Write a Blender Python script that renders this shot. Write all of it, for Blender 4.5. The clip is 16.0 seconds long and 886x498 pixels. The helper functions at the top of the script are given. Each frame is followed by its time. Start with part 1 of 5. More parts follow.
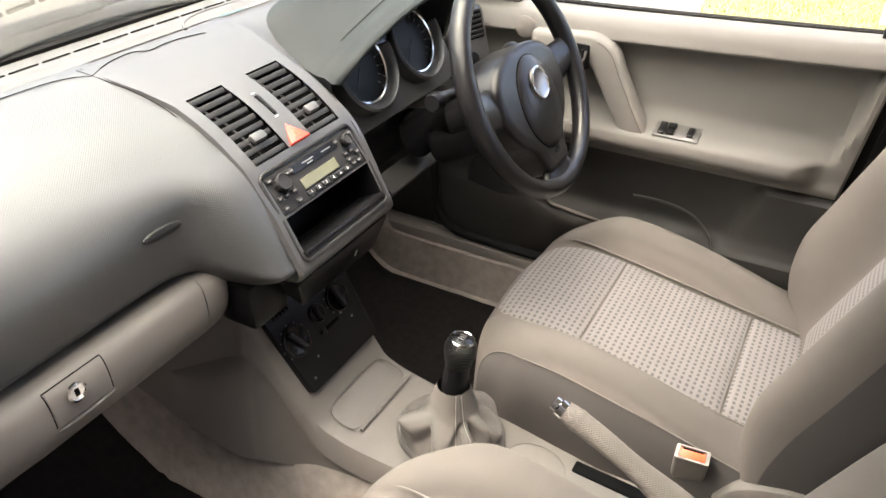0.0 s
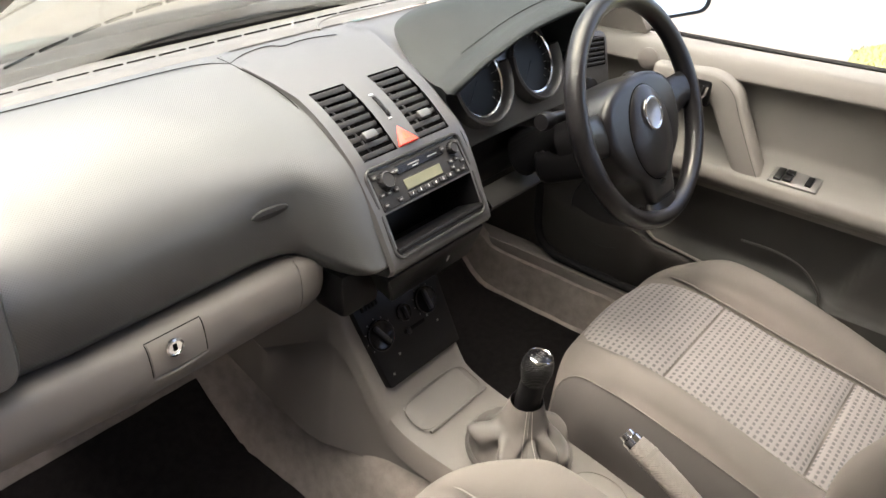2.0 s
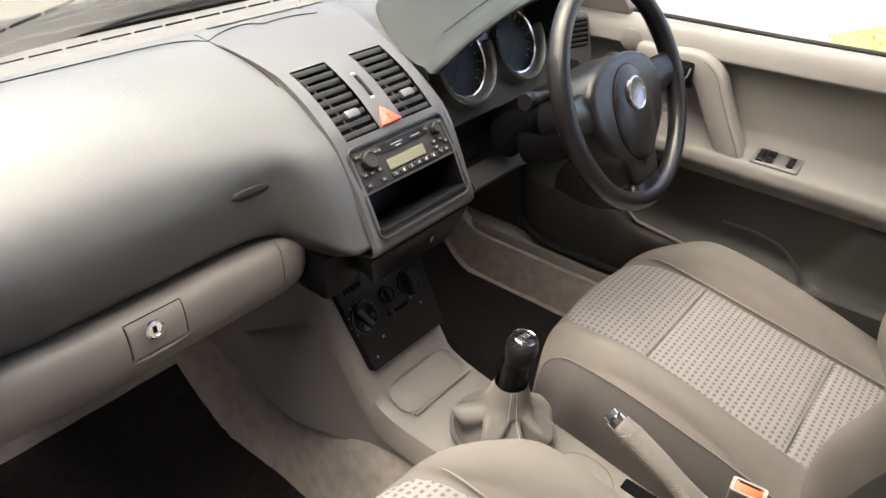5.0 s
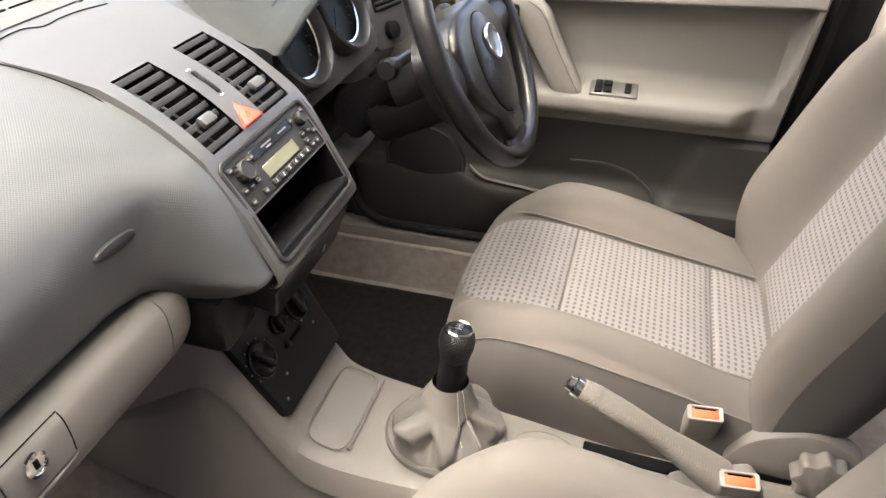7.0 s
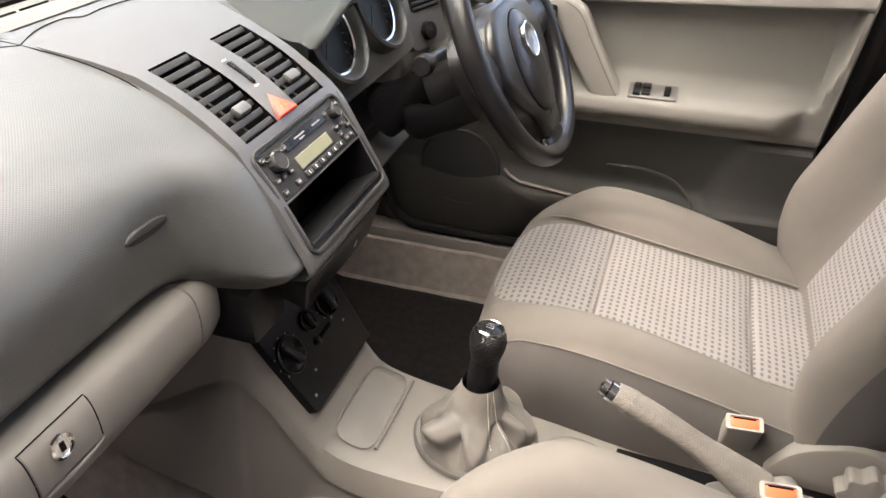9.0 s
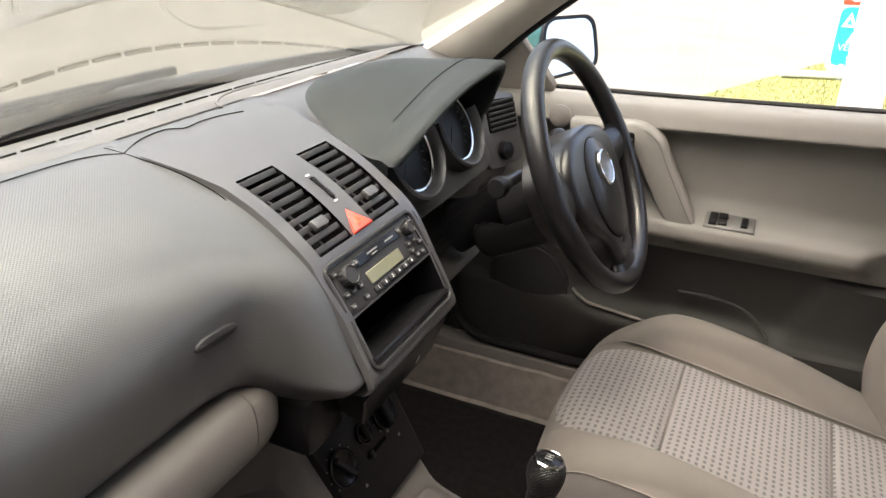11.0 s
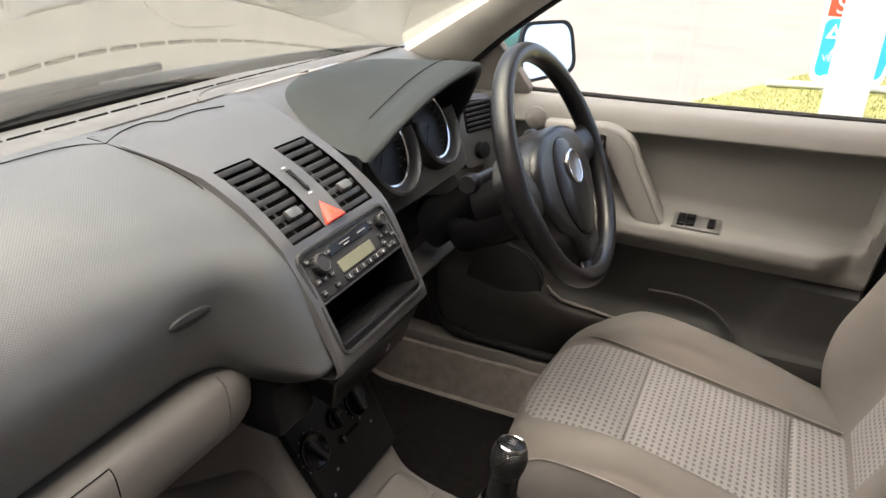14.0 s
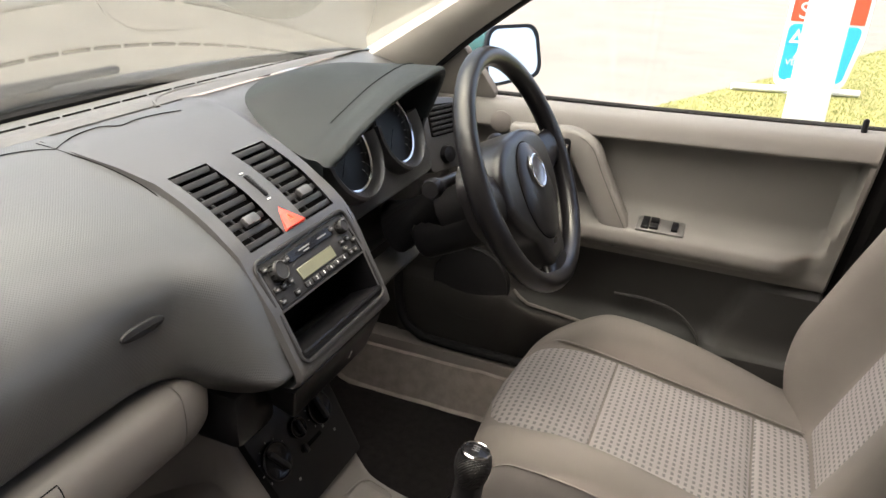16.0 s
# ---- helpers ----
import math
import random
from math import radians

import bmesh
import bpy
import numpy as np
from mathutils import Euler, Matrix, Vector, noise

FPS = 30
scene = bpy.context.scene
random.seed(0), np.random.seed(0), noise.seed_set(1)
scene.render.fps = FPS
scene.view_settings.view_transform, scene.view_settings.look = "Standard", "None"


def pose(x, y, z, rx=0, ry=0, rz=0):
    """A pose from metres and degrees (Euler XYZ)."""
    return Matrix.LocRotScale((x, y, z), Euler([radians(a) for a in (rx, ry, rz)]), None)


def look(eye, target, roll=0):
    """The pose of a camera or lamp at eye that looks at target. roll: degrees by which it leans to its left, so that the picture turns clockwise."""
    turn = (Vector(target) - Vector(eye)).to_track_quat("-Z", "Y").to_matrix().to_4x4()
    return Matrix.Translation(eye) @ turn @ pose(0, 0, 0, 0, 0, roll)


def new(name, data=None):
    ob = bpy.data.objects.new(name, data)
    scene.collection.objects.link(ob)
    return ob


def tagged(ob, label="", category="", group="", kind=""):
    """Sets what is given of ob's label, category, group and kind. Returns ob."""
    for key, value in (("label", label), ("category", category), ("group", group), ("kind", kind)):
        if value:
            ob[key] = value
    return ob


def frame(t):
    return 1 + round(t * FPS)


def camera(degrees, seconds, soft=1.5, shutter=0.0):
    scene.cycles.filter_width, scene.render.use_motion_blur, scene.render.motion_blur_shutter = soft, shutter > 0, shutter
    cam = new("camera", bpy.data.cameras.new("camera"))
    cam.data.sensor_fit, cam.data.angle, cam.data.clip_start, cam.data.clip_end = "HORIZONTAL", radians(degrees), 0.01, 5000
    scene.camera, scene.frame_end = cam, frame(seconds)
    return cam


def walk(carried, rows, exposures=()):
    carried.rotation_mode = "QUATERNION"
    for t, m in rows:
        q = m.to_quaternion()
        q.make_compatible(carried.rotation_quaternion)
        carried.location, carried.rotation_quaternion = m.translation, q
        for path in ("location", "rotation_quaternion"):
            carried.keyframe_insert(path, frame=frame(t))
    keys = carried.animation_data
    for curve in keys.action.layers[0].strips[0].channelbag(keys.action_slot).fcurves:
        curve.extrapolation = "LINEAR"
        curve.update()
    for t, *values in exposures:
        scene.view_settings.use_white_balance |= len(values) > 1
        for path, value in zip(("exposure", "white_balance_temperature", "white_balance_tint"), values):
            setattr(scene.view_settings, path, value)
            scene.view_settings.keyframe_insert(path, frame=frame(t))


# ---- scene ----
cam = camera(62.5, 16.0)
EXPOSURES = [(0.0, 2.94, 6800, 15), (1.0, 2.7, 6800, 15), (6.0, 2.74, 6800, 15), (7.0, 3.02, 6800, 16), (9.0, 3.0, 6800, 16), (10.0, 2.74, 6800, 15), (12.5, 2.26, 6800, 15), (16.0, 2.28, 6800, 15)]
PATH = [
    (0, (-0.71, -0.627, 1.248), (0.736, 0.204, 0.144), -0.6),
    (0.5, (-0.721, -0.624, 1.251), (0.718, 0.173, 0.114), 2.8),
    (1, (-0.734, -0.674, 1.254), (0.587, 0.348, 0.155), 3.1),
    (1.5, (-0.732, -0.661, 1.247), (0.576, 0.434, 0.203), 0.8),
    (2, (-0.722, -0.66, 1.243), (0.588, 0.426, 0.191), 1.6),
    (2.5, (-0.725, -0.661, 1.241), (0.583, 0.424, 0.187), 2.3),
    (3, (-0.723, -0.65, 1.233), (0.605, 0.4, 0.167), 2.7),
    (3.5, (-0.725, -0.653, 1.236), (0.631, 0.402, 0.212), 2.8),
    (3.7, (-0.724, -0.651, 1.23), (0.629, 0.398, 0.196), 2.5),
    (5.8, (-0.722, -0.671, 1.23), (0.577, 0.38, 0.131), 1.3),
    (6, (-0.725, -0.685, 1.242), (0.554, 0.427, 0.18), 0.1),
    (6.5, (-0.726, -0.548, 1.206), (0.812, 0.152, 0.135), 2.1),
    (7, (-0.7, -0.423, 1.168), (0.895, 0.035, 0.051), 0.1),
    (7.5, (-0.696, -0.415, 1.132), (0.894, 0.025, 0.001), 0.7),
    (8, (-0.698, -0.422, 1.139), (0.917, 0.095, 0.078), -0.3),
    (8.5, (-0.701, -0.42, 1.142), (0.896, 0.131, 0.072), -0.7),
    (9, (-0.699, -0.423, 1.142), (0.888, 0.126, 0.056), -0.5),
    (9.5, (-0.7, -0.422, 1.147), (0.91, 0.154, 0.109), 0.2),
    (10, (-0.686, -0.407, 1.16), (0.962, 0.238, 0.228), 0.8),
    (10.2, (-0.674, -0.405, 1.155), (0.977, 0.281, 0.259), 0.5),
    (12.3, (-0.714, -0.45, 1.176), (0.919, 0.349, 0.343), 1.1),
    (12.5, (-0.714, -0.451, 1.175), (0.927, 0.327, 0.337), 1.2),
    (13, (-0.708, -0.455, 1.164), (0.935, 0.305, 0.314), 1.2),
    (13.5, (-0.712, -0.458, 1.164), (0.932, 0.296, 0.31), 1.6),
    (14, (-0.714, -0.46, 1.165), (0.945, 0.285, 0.332), 1.9),
    (14.5, (-0.702, -0.449, 1.162), (0.947, 0.291, 0.305), 3.0),
    (15, (-0.699, -0.456, 1.156), (0.954, 0.274, 0.299), 3.0),
    (15.5, (-0.705, -0.47, 1.163), (0.959, 0.238, 0.308), 2.3),
    (16, (-0.7, -0.469, 1.166), (0.991, 0.209, 0.342), 2.5),
]
walk(cam, [(t, look(eye, target, roll)) for t, eye, target, roll in PATH], EXPOSURES)


# ---- world and light ----
world = bpy.data.worlds.new("sky")
scene.world = world
world.use_nodes = True
wn = world.node_tree
sky = wn.nodes.new("ShaderNodeTexSky")
sky.sky_type, sky.sun_disc = "NISHITA", False
sky.sun_elevation, sky.sun_rotation = radians(74), radians(-27)
sky.air_density, sky.dust_density, sky.ozone_density = 0.8, 5.5, 0.3
wn.links.new(sky.outputs[0], wn.nodes["Background"].inputs[0])
wn.nodes["Background"].inputs[1].default_value = 0.15
sun_data = bpy.data.lights.new("sun", "SUN")
sun_data.energy, sun_data.angle, sun_data.color = 1.8, radians(80), (1, 0.97, 0.92)
sun = new("sun", sun_data)
sun.matrix_world = look((-0.9, 1.8, 7), (0, 0, 0))


# ---- materials ----
def mat(name, color, rough=0.5, metal=0.0, vary=0.12, scale=30.0, grain=900.0, bump=0.05, spec=0.5):
    """A plain surface with stains, grain and fine relief."""
    m = bpy.data.materials.new(name)
    m.use_nodes = True
    nt = m.node_tree
    b = nt.nodes["Principled BSDF"]
    b.inputs["Roughness"].default_value, b.inputs["Metallic"].default_value = rough, metal
    b.inputs["Specular IOR Level"].default_value = spec
    co = nt.nodes.new("ShaderNodeTexCoord")
    big = nt.nodes.new("ShaderNodeTexNoise")
    big.inputs["Scale"].default_value, big.inputs["Detail"].default_value = scale, 5
    fine = nt.nodes.new("ShaderNodeTexNoise")
    fine.inputs["Scale"].default_value, fine.inputs["Detail"].default_value = grain, 3
    for n in (big, fine):
        nt.links.new(co.outputs["Object"], n.inputs["Vector"])
    add = nt.nodes.new("ShaderNodeMath")
    add.operation = "ADD"
    nt.links.new(big.outputs[0], add.inputs[0])
    nt.links.new(fine.outputs[0], add.inputs[1])
    ramp = nt.nodes.new("ShaderNodeMapRange")
    ramp.inputs[1].default_value, ramp.inputs[2].default_value = 0.6, 1.4
    ramp.inputs[3].default_value, ramp.inputs[4].default_value = 1 - vary, 1 + vary
    nt.links.new(add.outputs[0], ramp.inputs[0])
    mul = nt.nodes.new("ShaderNodeVectorMath")
    mul.operation = "SCALE"
    mul.inputs[0].default_value = color[:3]
    nt.links.new(ramp.outputs[0], mul.inputs["Scale"])
    nt.links.new(mul.outputs[0], b.inputs["Base Color"])
    if bump:
        bp = nt.nodes.new("ShaderNodeBump")
        bp.inputs["Strength"].default_value, bp.inputs["Distance"].default_value = bump, 0.001
        nt.links.new(fine.outputs[0], bp.inputs["Height"])
        nt.links.new(bp.outputs[0], b.inputs["Normal"])
    return m


def node_math(nt, op, a, b=None, c=None):
    n = nt.nodes.new("ShaderNodeMath")
    n.operation = op
    for i, v in enumerate((a, b, c)):
        if v is None:
            continue
        if isinstance(v, (int, float)):
            n.inputs[i].default_value = v
        else:
            nt.links.new(v, n.inputs[i])
    return n.outputs[0]


def dimpled(m, pitch, strength, axes=("X", "Z")):
    """Adds a moulded grid of small dimples to a material's relief."""
    nt = m.node_tree
    b = nt.nodes["Principled BSDF"]
    co = nt.nodes.new("ShaderNodeTexCoord")
    sep = nt.nodes.new("ShaderNodeSeparateXYZ")
    nt.links.new(co.outputs["Object"], sep.inputs[0])
    k = 2 * math.pi / pitch
    run = node_math(nt, "ADD", sep.outputs["Y"], sep.outputs["Z"])
    u = node_math(nt, "SINE", node_math(nt, "MULTIPLY", sep.outputs["X"], k))
    v = node_math(nt, "SINE", node_math(nt, "MULTIPLY", run, k * 0.75))
    h = node_math(nt, "MULTIPLY", u, v)
    bp = nt.nodes.new("ShaderNodeBump")
    bp.inputs["Strength"].default_value, bp.inputs["Distance"].default_value = strength, 0.0008
    nt.links.new(h, bp.inputs["Height"])
    old = b.inputs["Normal"].links
    if old:
        nt.links.new(old[0].from_socket, bp.inputs["Normal"])
    nt.links.new(bp.outputs[0], b.inputs["Normal"])
    return m


def dotted_cloth(name):
    """Light woven cloth with rows of small grey oblong marks."""
    m = mat(name, (0.215, 0.2, 0.19), 0.95, vary=0.08, scale=14, grain=1500, bump=0.25, spec=0.15)
    nt = m.node_tree
    b = nt.nodes["Principled BSDF"]
    base = b.inputs["Base Color"].links[0].from_socket
    co = nt.nodes.new("ShaderNodeTexCoord")
    sep = nt.nodes.new("ShaderNodeSeparateXYZ")
    nt.links.new(co.outputs["Object"], sep.inputs[0])
    wob = nt.nodes.new("ShaderNodeTexNoise")
    wob.inputs["Scale"].default_value = 260
    nt.links.new(co.outputs["Object"], wob.inputs["Vector"])
    jit = node_math(nt, "MULTIPLY", node_math(nt, "SUBTRACT", wob.outputs[0], 0.5), 0.22)
    fu = node_math(nt, "FRACT", node_math(nt, "ADD", node_math(nt, "MULTIPLY", sep.outputs["X"], 1 / 0.0112), jit))
    fv = node_math(nt, "FRACT", node_math(nt, "ADD", node_math(nt, "MULTIPLY", sep.outputs["Y"], 1 / 0.0112), jit))

    def inside(f, lo, hi):
        a = nt.nodes.new("ShaderNodeMapRange")
        a.inputs[1].default_value, a.inputs[2].default_value = lo - 0.08, lo + 0.08
        c = nt.nodes.new("ShaderNodeMapRange")
        c.inputs[1].default_value, c.inputs[2].default_value = hi + 0.08, hi - 0.08
        nt.links.new(f, a.inputs[0])
        nt.links.new(f, c.inputs[0])
        return node_math(nt, "MULTIPLY", a.outputs[0], c.outputs[0])

    dot = node_math(nt, "MULTIPLY", inside(fu, 0.2, 0.78), inside(fv, 0.25, 0.68))
    mix = nt.nodes.new("ShaderNodeMix")
    mix.data_type = "RGBA"
    nt.links.new(node_math(nt, "MULTIPLY", dot, 0.9), mix.inputs[0])
    nt.links.new(base, mix.inputs[6])
    mix.inputs[7].default_value = (0.1, 0.096, 0.094, 1)
    nt.links.new(mix.outputs[2], b.inputs["Base Color"])
    bp = nt.nodes.new("ShaderNodeBump")
    bp.inputs["Strength"].default_value, bp.inputs["Distance"].default_value = 0.5, 0.001
    bp.invert = True
    nt.links.new(dot, bp.inputs["Height"])
    nt.links.new(b.inputs["Normal"].links[0].from_socket, bp.inputs["Normal"])
    nt.links.new(bp.outputs[0], b.inputs["Normal"])
    return m


def glass(name, tint=(1, 1, 1), rough=0.0):
    m = bpy.data.materials.new(name)
    m.use_nodes = True
    b = m.node_tree.nodes["Principled BSDF"]
    b.inputs["Base Color"].default_value = (*tint, 1)
    b.inputs["Transmission Weight"].default_value = 1
    b.inputs["Roughness"].default_value = rough
    b.inputs["IOR"].default_value = 1.5
    return m


def emit(name, color, strength):
    m = bpy.data.materials.new(name)
    m.use_nodes = True
    b = m.node_tree.nodes["Principled BSDF"]
    b.inputs["Base Color"].default_value = (*color, 1)
    b.inputs["Emission Color"].default_value = (*color, 1)
    b.inputs["Emission Strength"].default_value = strength
    return m


DASH = dimpled(mat("dash_skin", (0.04, 0.0418, 0.0415), 0.36, vary=0.08, scale=9, grain=1200, bump=0.12, spec=1.0), 0.0034, 0.12)
# Dash grey made lighter: light on the top is put into the colour
DASHTOP = mat("dash_top_lit", (0.076, 0.073, 0.069), 0.42, vary=0.06, scale=8, grain=1600, bump=0.2)
HOODSKIN = mat("hood_skin", (0.0105, 0.014, 0.0143), 0.58, vary=0.06, scale=9, grain=1500, bump=0.25, spec=0.2)
STACK = mat("stack_plastic", (0.042, 0.0417, 0.0413), 0.35, vary=0.06, scale=12, grain=1700, bump=0.18, spec=1.0)
SLAT = mat("slat_plastic", (0.02, 0.02, 0.02), 0.4, vary=0.06, scale=12, grain=1700, bump=0.1, spec=0.5)
BLACK = mat("black_plastic", (0.0052, 0.0052, 0.0055), 0.32, vary=0.1, scale=25, grain=900, bump=0.04, spec=0.24)
GLOSSBLACK = mat("gloss_black", (0.006, 0.006, 0.0065), 0.2, vary=0.1, scale=25, bump=0.0, spec=0.3)
WHEEL = mat("wheel_rubber", (0.0045, 0.0043, 0.0046), 0.3, vary=0.12, scale=30, grain=700, bump=0.03, spec=0.45)
KNOBSKIN = dimpled(mat("knob_skin", (0.006, 0.006, 0.006), 0.35, vary=0.1, bump=0.03, spec=0.4), 0.004, 0.8)
RADIOSKIN = mat("radio_plastic", (0.016, 0.016, 0.016), 0.5, vary=0.08, scale=20, grain=900, bump=0.05, spec=0.4)
RUBBER = mat("seal_rubber", (0.01, 0.01, 0.01), 0.7, vary=0.1, spec=0.2)
# Near-black for joints and for shade painted into slots and openings
VOID = mat("recess_shade", (0.006, 0.006, 0.006), 0.9, vary=0.1, spec=0.05)
BEIGE = mat("beige_plastic", (0.15, 0.138, 0.123), 0.48, vary=0.06, scale=10, grain=1500, bump=0.12, spec=0.4)
BEIGESIDE = mat("grey_beige_plastic", (0.15, 0.137, 0.122), 0.55, vary=0.06, scale=10, grain=1500, bump=0.12, spec=0.35)
DOORSKIN = mat("door_cloth", (0.158, 0.151, 0.135), 0.52, vary=0.06, scale=9, grain=1500, bump=0.2, spec=0.3)
GRIPSKIN = dimpled(mat("grip_skin", (0.18, 0.164, 0.145), 0.6, vary=0.06, scale=14, bump=0.1, spec=0.3), 0.0042, 0.5)
# Dark door plastic; also paints shade on knee trim and footwell sides
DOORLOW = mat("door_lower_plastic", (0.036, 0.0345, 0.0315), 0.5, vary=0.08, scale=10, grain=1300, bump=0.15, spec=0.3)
CLOTH = mat("beige_cloth", (0.142, 0.128, 0.115), 0.95, vary=0.07, scale=13, grain=1400, bump=0.35, spec=0.12)
DOTS = dotted_cloth("dotted_cloth")
CARPET = mat("beige_carpet", (0.26, 0.232, 0.206), 1.0, vary=0.3, scale=40, grain=1000, bump=0.8, spec=0.05)
MAT = mat("black_mat", (0.014, 0.0125, 0.012), 1.0, vary=0.45, scale=60, grain=1100, bump=0.7, spec=0.05)
LEATHER = mat("boot_leather", (0.112, 0.105, 0.095), 0.5, vary=0.08, scale=30, grain=700, bump=0.3, spec=0.4)
CHROME = mat("chrome", (0.75, 0.75, 0.75), 0.12, 1.0, vary=0.04, bump=0.0)
SILVER = mat("satin_metal", (0.33, 0.33, 0.34), 0.34, 1.0, vary=0.06, bump=0.05)
SWITCHGREY = mat("switch_grey", (0.1, 0.097, 0.09), 0.35, 0.2, vary=0.05, bump=0.05)
RED = mat("red_plastic", (0.72, 0.05, 0.028), 0.4, vary=0.05, bump=0.03)
ORANGE = mat("orange_plastic", (0.85, 0.14, 0.055), 0.35, vary=0.05, bump=0.03)
WHITE = mat("white_print", (0.72, 0.72, 0.7), 0.5, vary=0.04, bump=0.0)
GREYPRINT = mat("grey_print", (0.16, 0.16, 0.155), 0.5, vary=0.04, bump=0.0)
LCD = mat("lcd_green", (0.11, 0.112, 0.072), 0.3, vary=0.08, scale=60, bump=0.0)
DIALFACE = mat("dial_face", (0.004, 0.004, 0.0045), 0.4, vary=0.1, bump=0.0, spec=0.15)
PAINT = mat("green_paint", (0.01, 0.07, 0.065), 0.25, vary=0.05, bump=0.0)
HEADLINER = mat("headliner", (0.5, 0.47, 0.42), 0.95, vary=0.05, bump=0.2)
PILLAR = mat("pillar_trim", (0.3, 0.28, 0.248), 0.6, vary=0.05, scale=10, grain=1400, bump=0.15)
GLASS = glass("clear_glass", (0.93, 0.97, 0.95))
SCREENGLASS = glass("screen_glass", (0.63, 0.675, 0.605))
SIDECLOTH = mat("grey_side_cloth", (0.088, 0.083, 0.078), 0.95, vary=0.07, scale=13, grain=1400, bump=0.35, spec=0.12)
MIRROR = mat("mirror_glass", (0.9, 0.9, 0.9), 0.02, 1.0, vary=0.0, bump=0.0)
ASPHALT = mat("asphalt", (0.165, 0.152, 0.131), 0.9, vary=0.2, scale=1.5, grain=60, bump=0.4, spec=0.2)
GRASS = mat("grass_blades", (0.15, 0.18, 0.045), 0.8, vary=0.4, scale=6, grain=60, bump=0.0, spec=0.2)
SOIL = mat("turf", (0.19, 0.18, 0.06), 1.0, vary=0.5, scale=8, grain=60, bump=0.6)
POSTWHITE = mat("white_paint", (0.8, 0.8, 0.79), 0.4, vary=0.04, scale=6, bump=0.02)
SIGNBLUE = mat("sign_blue", (0.02, 0.42, 0.72), 0.4, vary=0.04, scale=6, bump=0.0)
SIGNRED = mat("sign_red", (0.72, 0.09, 0.04), 0.4, vary=0.04, scale=6, bump=0.0)
YELLOW = mat("yellow_mark", (0.75, 0.5, 0.03), 0.6, vary=0.05, bump=0.0)


# ---- mesh tools ----
def finish(bm, name, material, parent=None, label="", smooth=True, m=None):
    bmesh.ops.recalc_face_normals(bm, faces=bm.faces)
    me = bpy.data.meshes.new(name)
    if smooth:
        for f in bm.faces:
            f.smooth = True
        for e in bm.edges:
            if len(e.link_faces) == 2 and e.calc_face_angle(0) > 0.7:
                e.smooth = False
    bm.to_mesh(me)
    bm.free()
    me.materials.append(material)
    ob = new(name, me)
    if parent is not None:
        ob.parent = parent
    if m is not None:
        ob.matrix_local = m
    if label:
        ob["label"] = label
    return ob


def part(name, bm, material, parent, label="", smooth=True, m=None):
    return finish(bm, name, material, parent, label, smooth, m)


def thing(name, label, category, group="", m=None):
    ob = new(name)
    ob.empty_display_size = 0.02
    if m is not None:
        ob.matrix_basis = m
    return tagged(ob, label, category, group)


def structure(name, bm, material, label, category, smooth=True, m=None):
    return tagged(finish(bm, name, material, None, "", smooth, m), label, category, kind="structure")


def loft(rows, closed=False, caps=False, bm=None):
    """A skin over rows of points, each row the same length."""
    bm = bm or bmesh.new()
    vs = [[bm.verts.new(p) for p in r] for r in rows]
    n = len(rows[0])
    for a, b in zip(vs, vs[1:]):
        for i in range(n if closed else n - 1):
            j = (i + 1) % n
            bm.faces.new((a[i], a[j], b[j], b[i]))
    if caps:
        bm.faces.new(vs[0])
        bm.faces.new(list(reversed(vs[-1])))
    return bm


def spline(pts, n):
    """n points along a smooth line through pts."""
    P = [Vector(p) for p in pts]
    P = [2 * P[0] - P[1]] + P + [2 * P[-1] - P[-2]]
    segs = len(P) - 3
    out = []
    for k in range(n):
        t = k / (n - 1) * segs
        i = min(int(t), segs - 1)
        u = t - i
        a, b, c, d = P[i:i + 4]
        out.append(0.5 * ((2 * b) + (c - a) * u + (2 * a - 5 * b + 4 * c - d) * u * u + (3 * b - a - 3 * c + d) * u ** 3))
    return out


def tube(path, r, sides=10, caps=True, flat=1.0, bm=None, up=(0, 0, 1), square=1.0):
    """A round bar along a path; r a number or one per point."""
    path = [Vector(p) for p in path]
    rows = []
    for i, p in enumerate(path):
        d = (path[min(i + 1, len(path) - 1)] - path[max(i - 1, 0)]).normalized()
        s = d.cross(Vector(up))
        s = s.normalized() if s.length > 1e-4 else d.cross(Vector((1, 0, 0))).normalized()
        q = s.cross(d)
        rr = r[i] if isinstance(r, (list, tuple)) else r
        pw = lambda v: math.copysign(abs(v) ** square, v)
        rows.append([p + s * (rr * pw(math.cos(a))) + q * (rr * flat * pw(math.sin(a))) for a in (2 * math.pi * k / sides for k in range(sides))])
    return loft(rows, True, caps, bm)


def rbox(sx, sy, sz, r=0.003, seg=2, m=None, bm=None):
    """A box with rounded edges, about its middle."""
    b = bmesh.new()
    bmesh.ops.create_cube(b, size=1)
    bmesh.ops.scale(b, vec=(sx, sy, sz), verts=b.verts)
    if r:
        bmesh.ops.bevel(b, geom=list(b.edges), offset=min(r, 0.49 * min(sx, sy, sz)), segments=seg, profile=0.5, affect="EDGES")
    if m is not None:
        bmesh.ops.transform(b, matrix=m, verts=b.verts)
    if bm is None:
        return b
    me = bpy.data.meshes.new("tmp")
    b.to_mesh(me)
    bm.from_mesh(me)
    bpy.data.meshes.remove(me)
    b.free()
    return bm


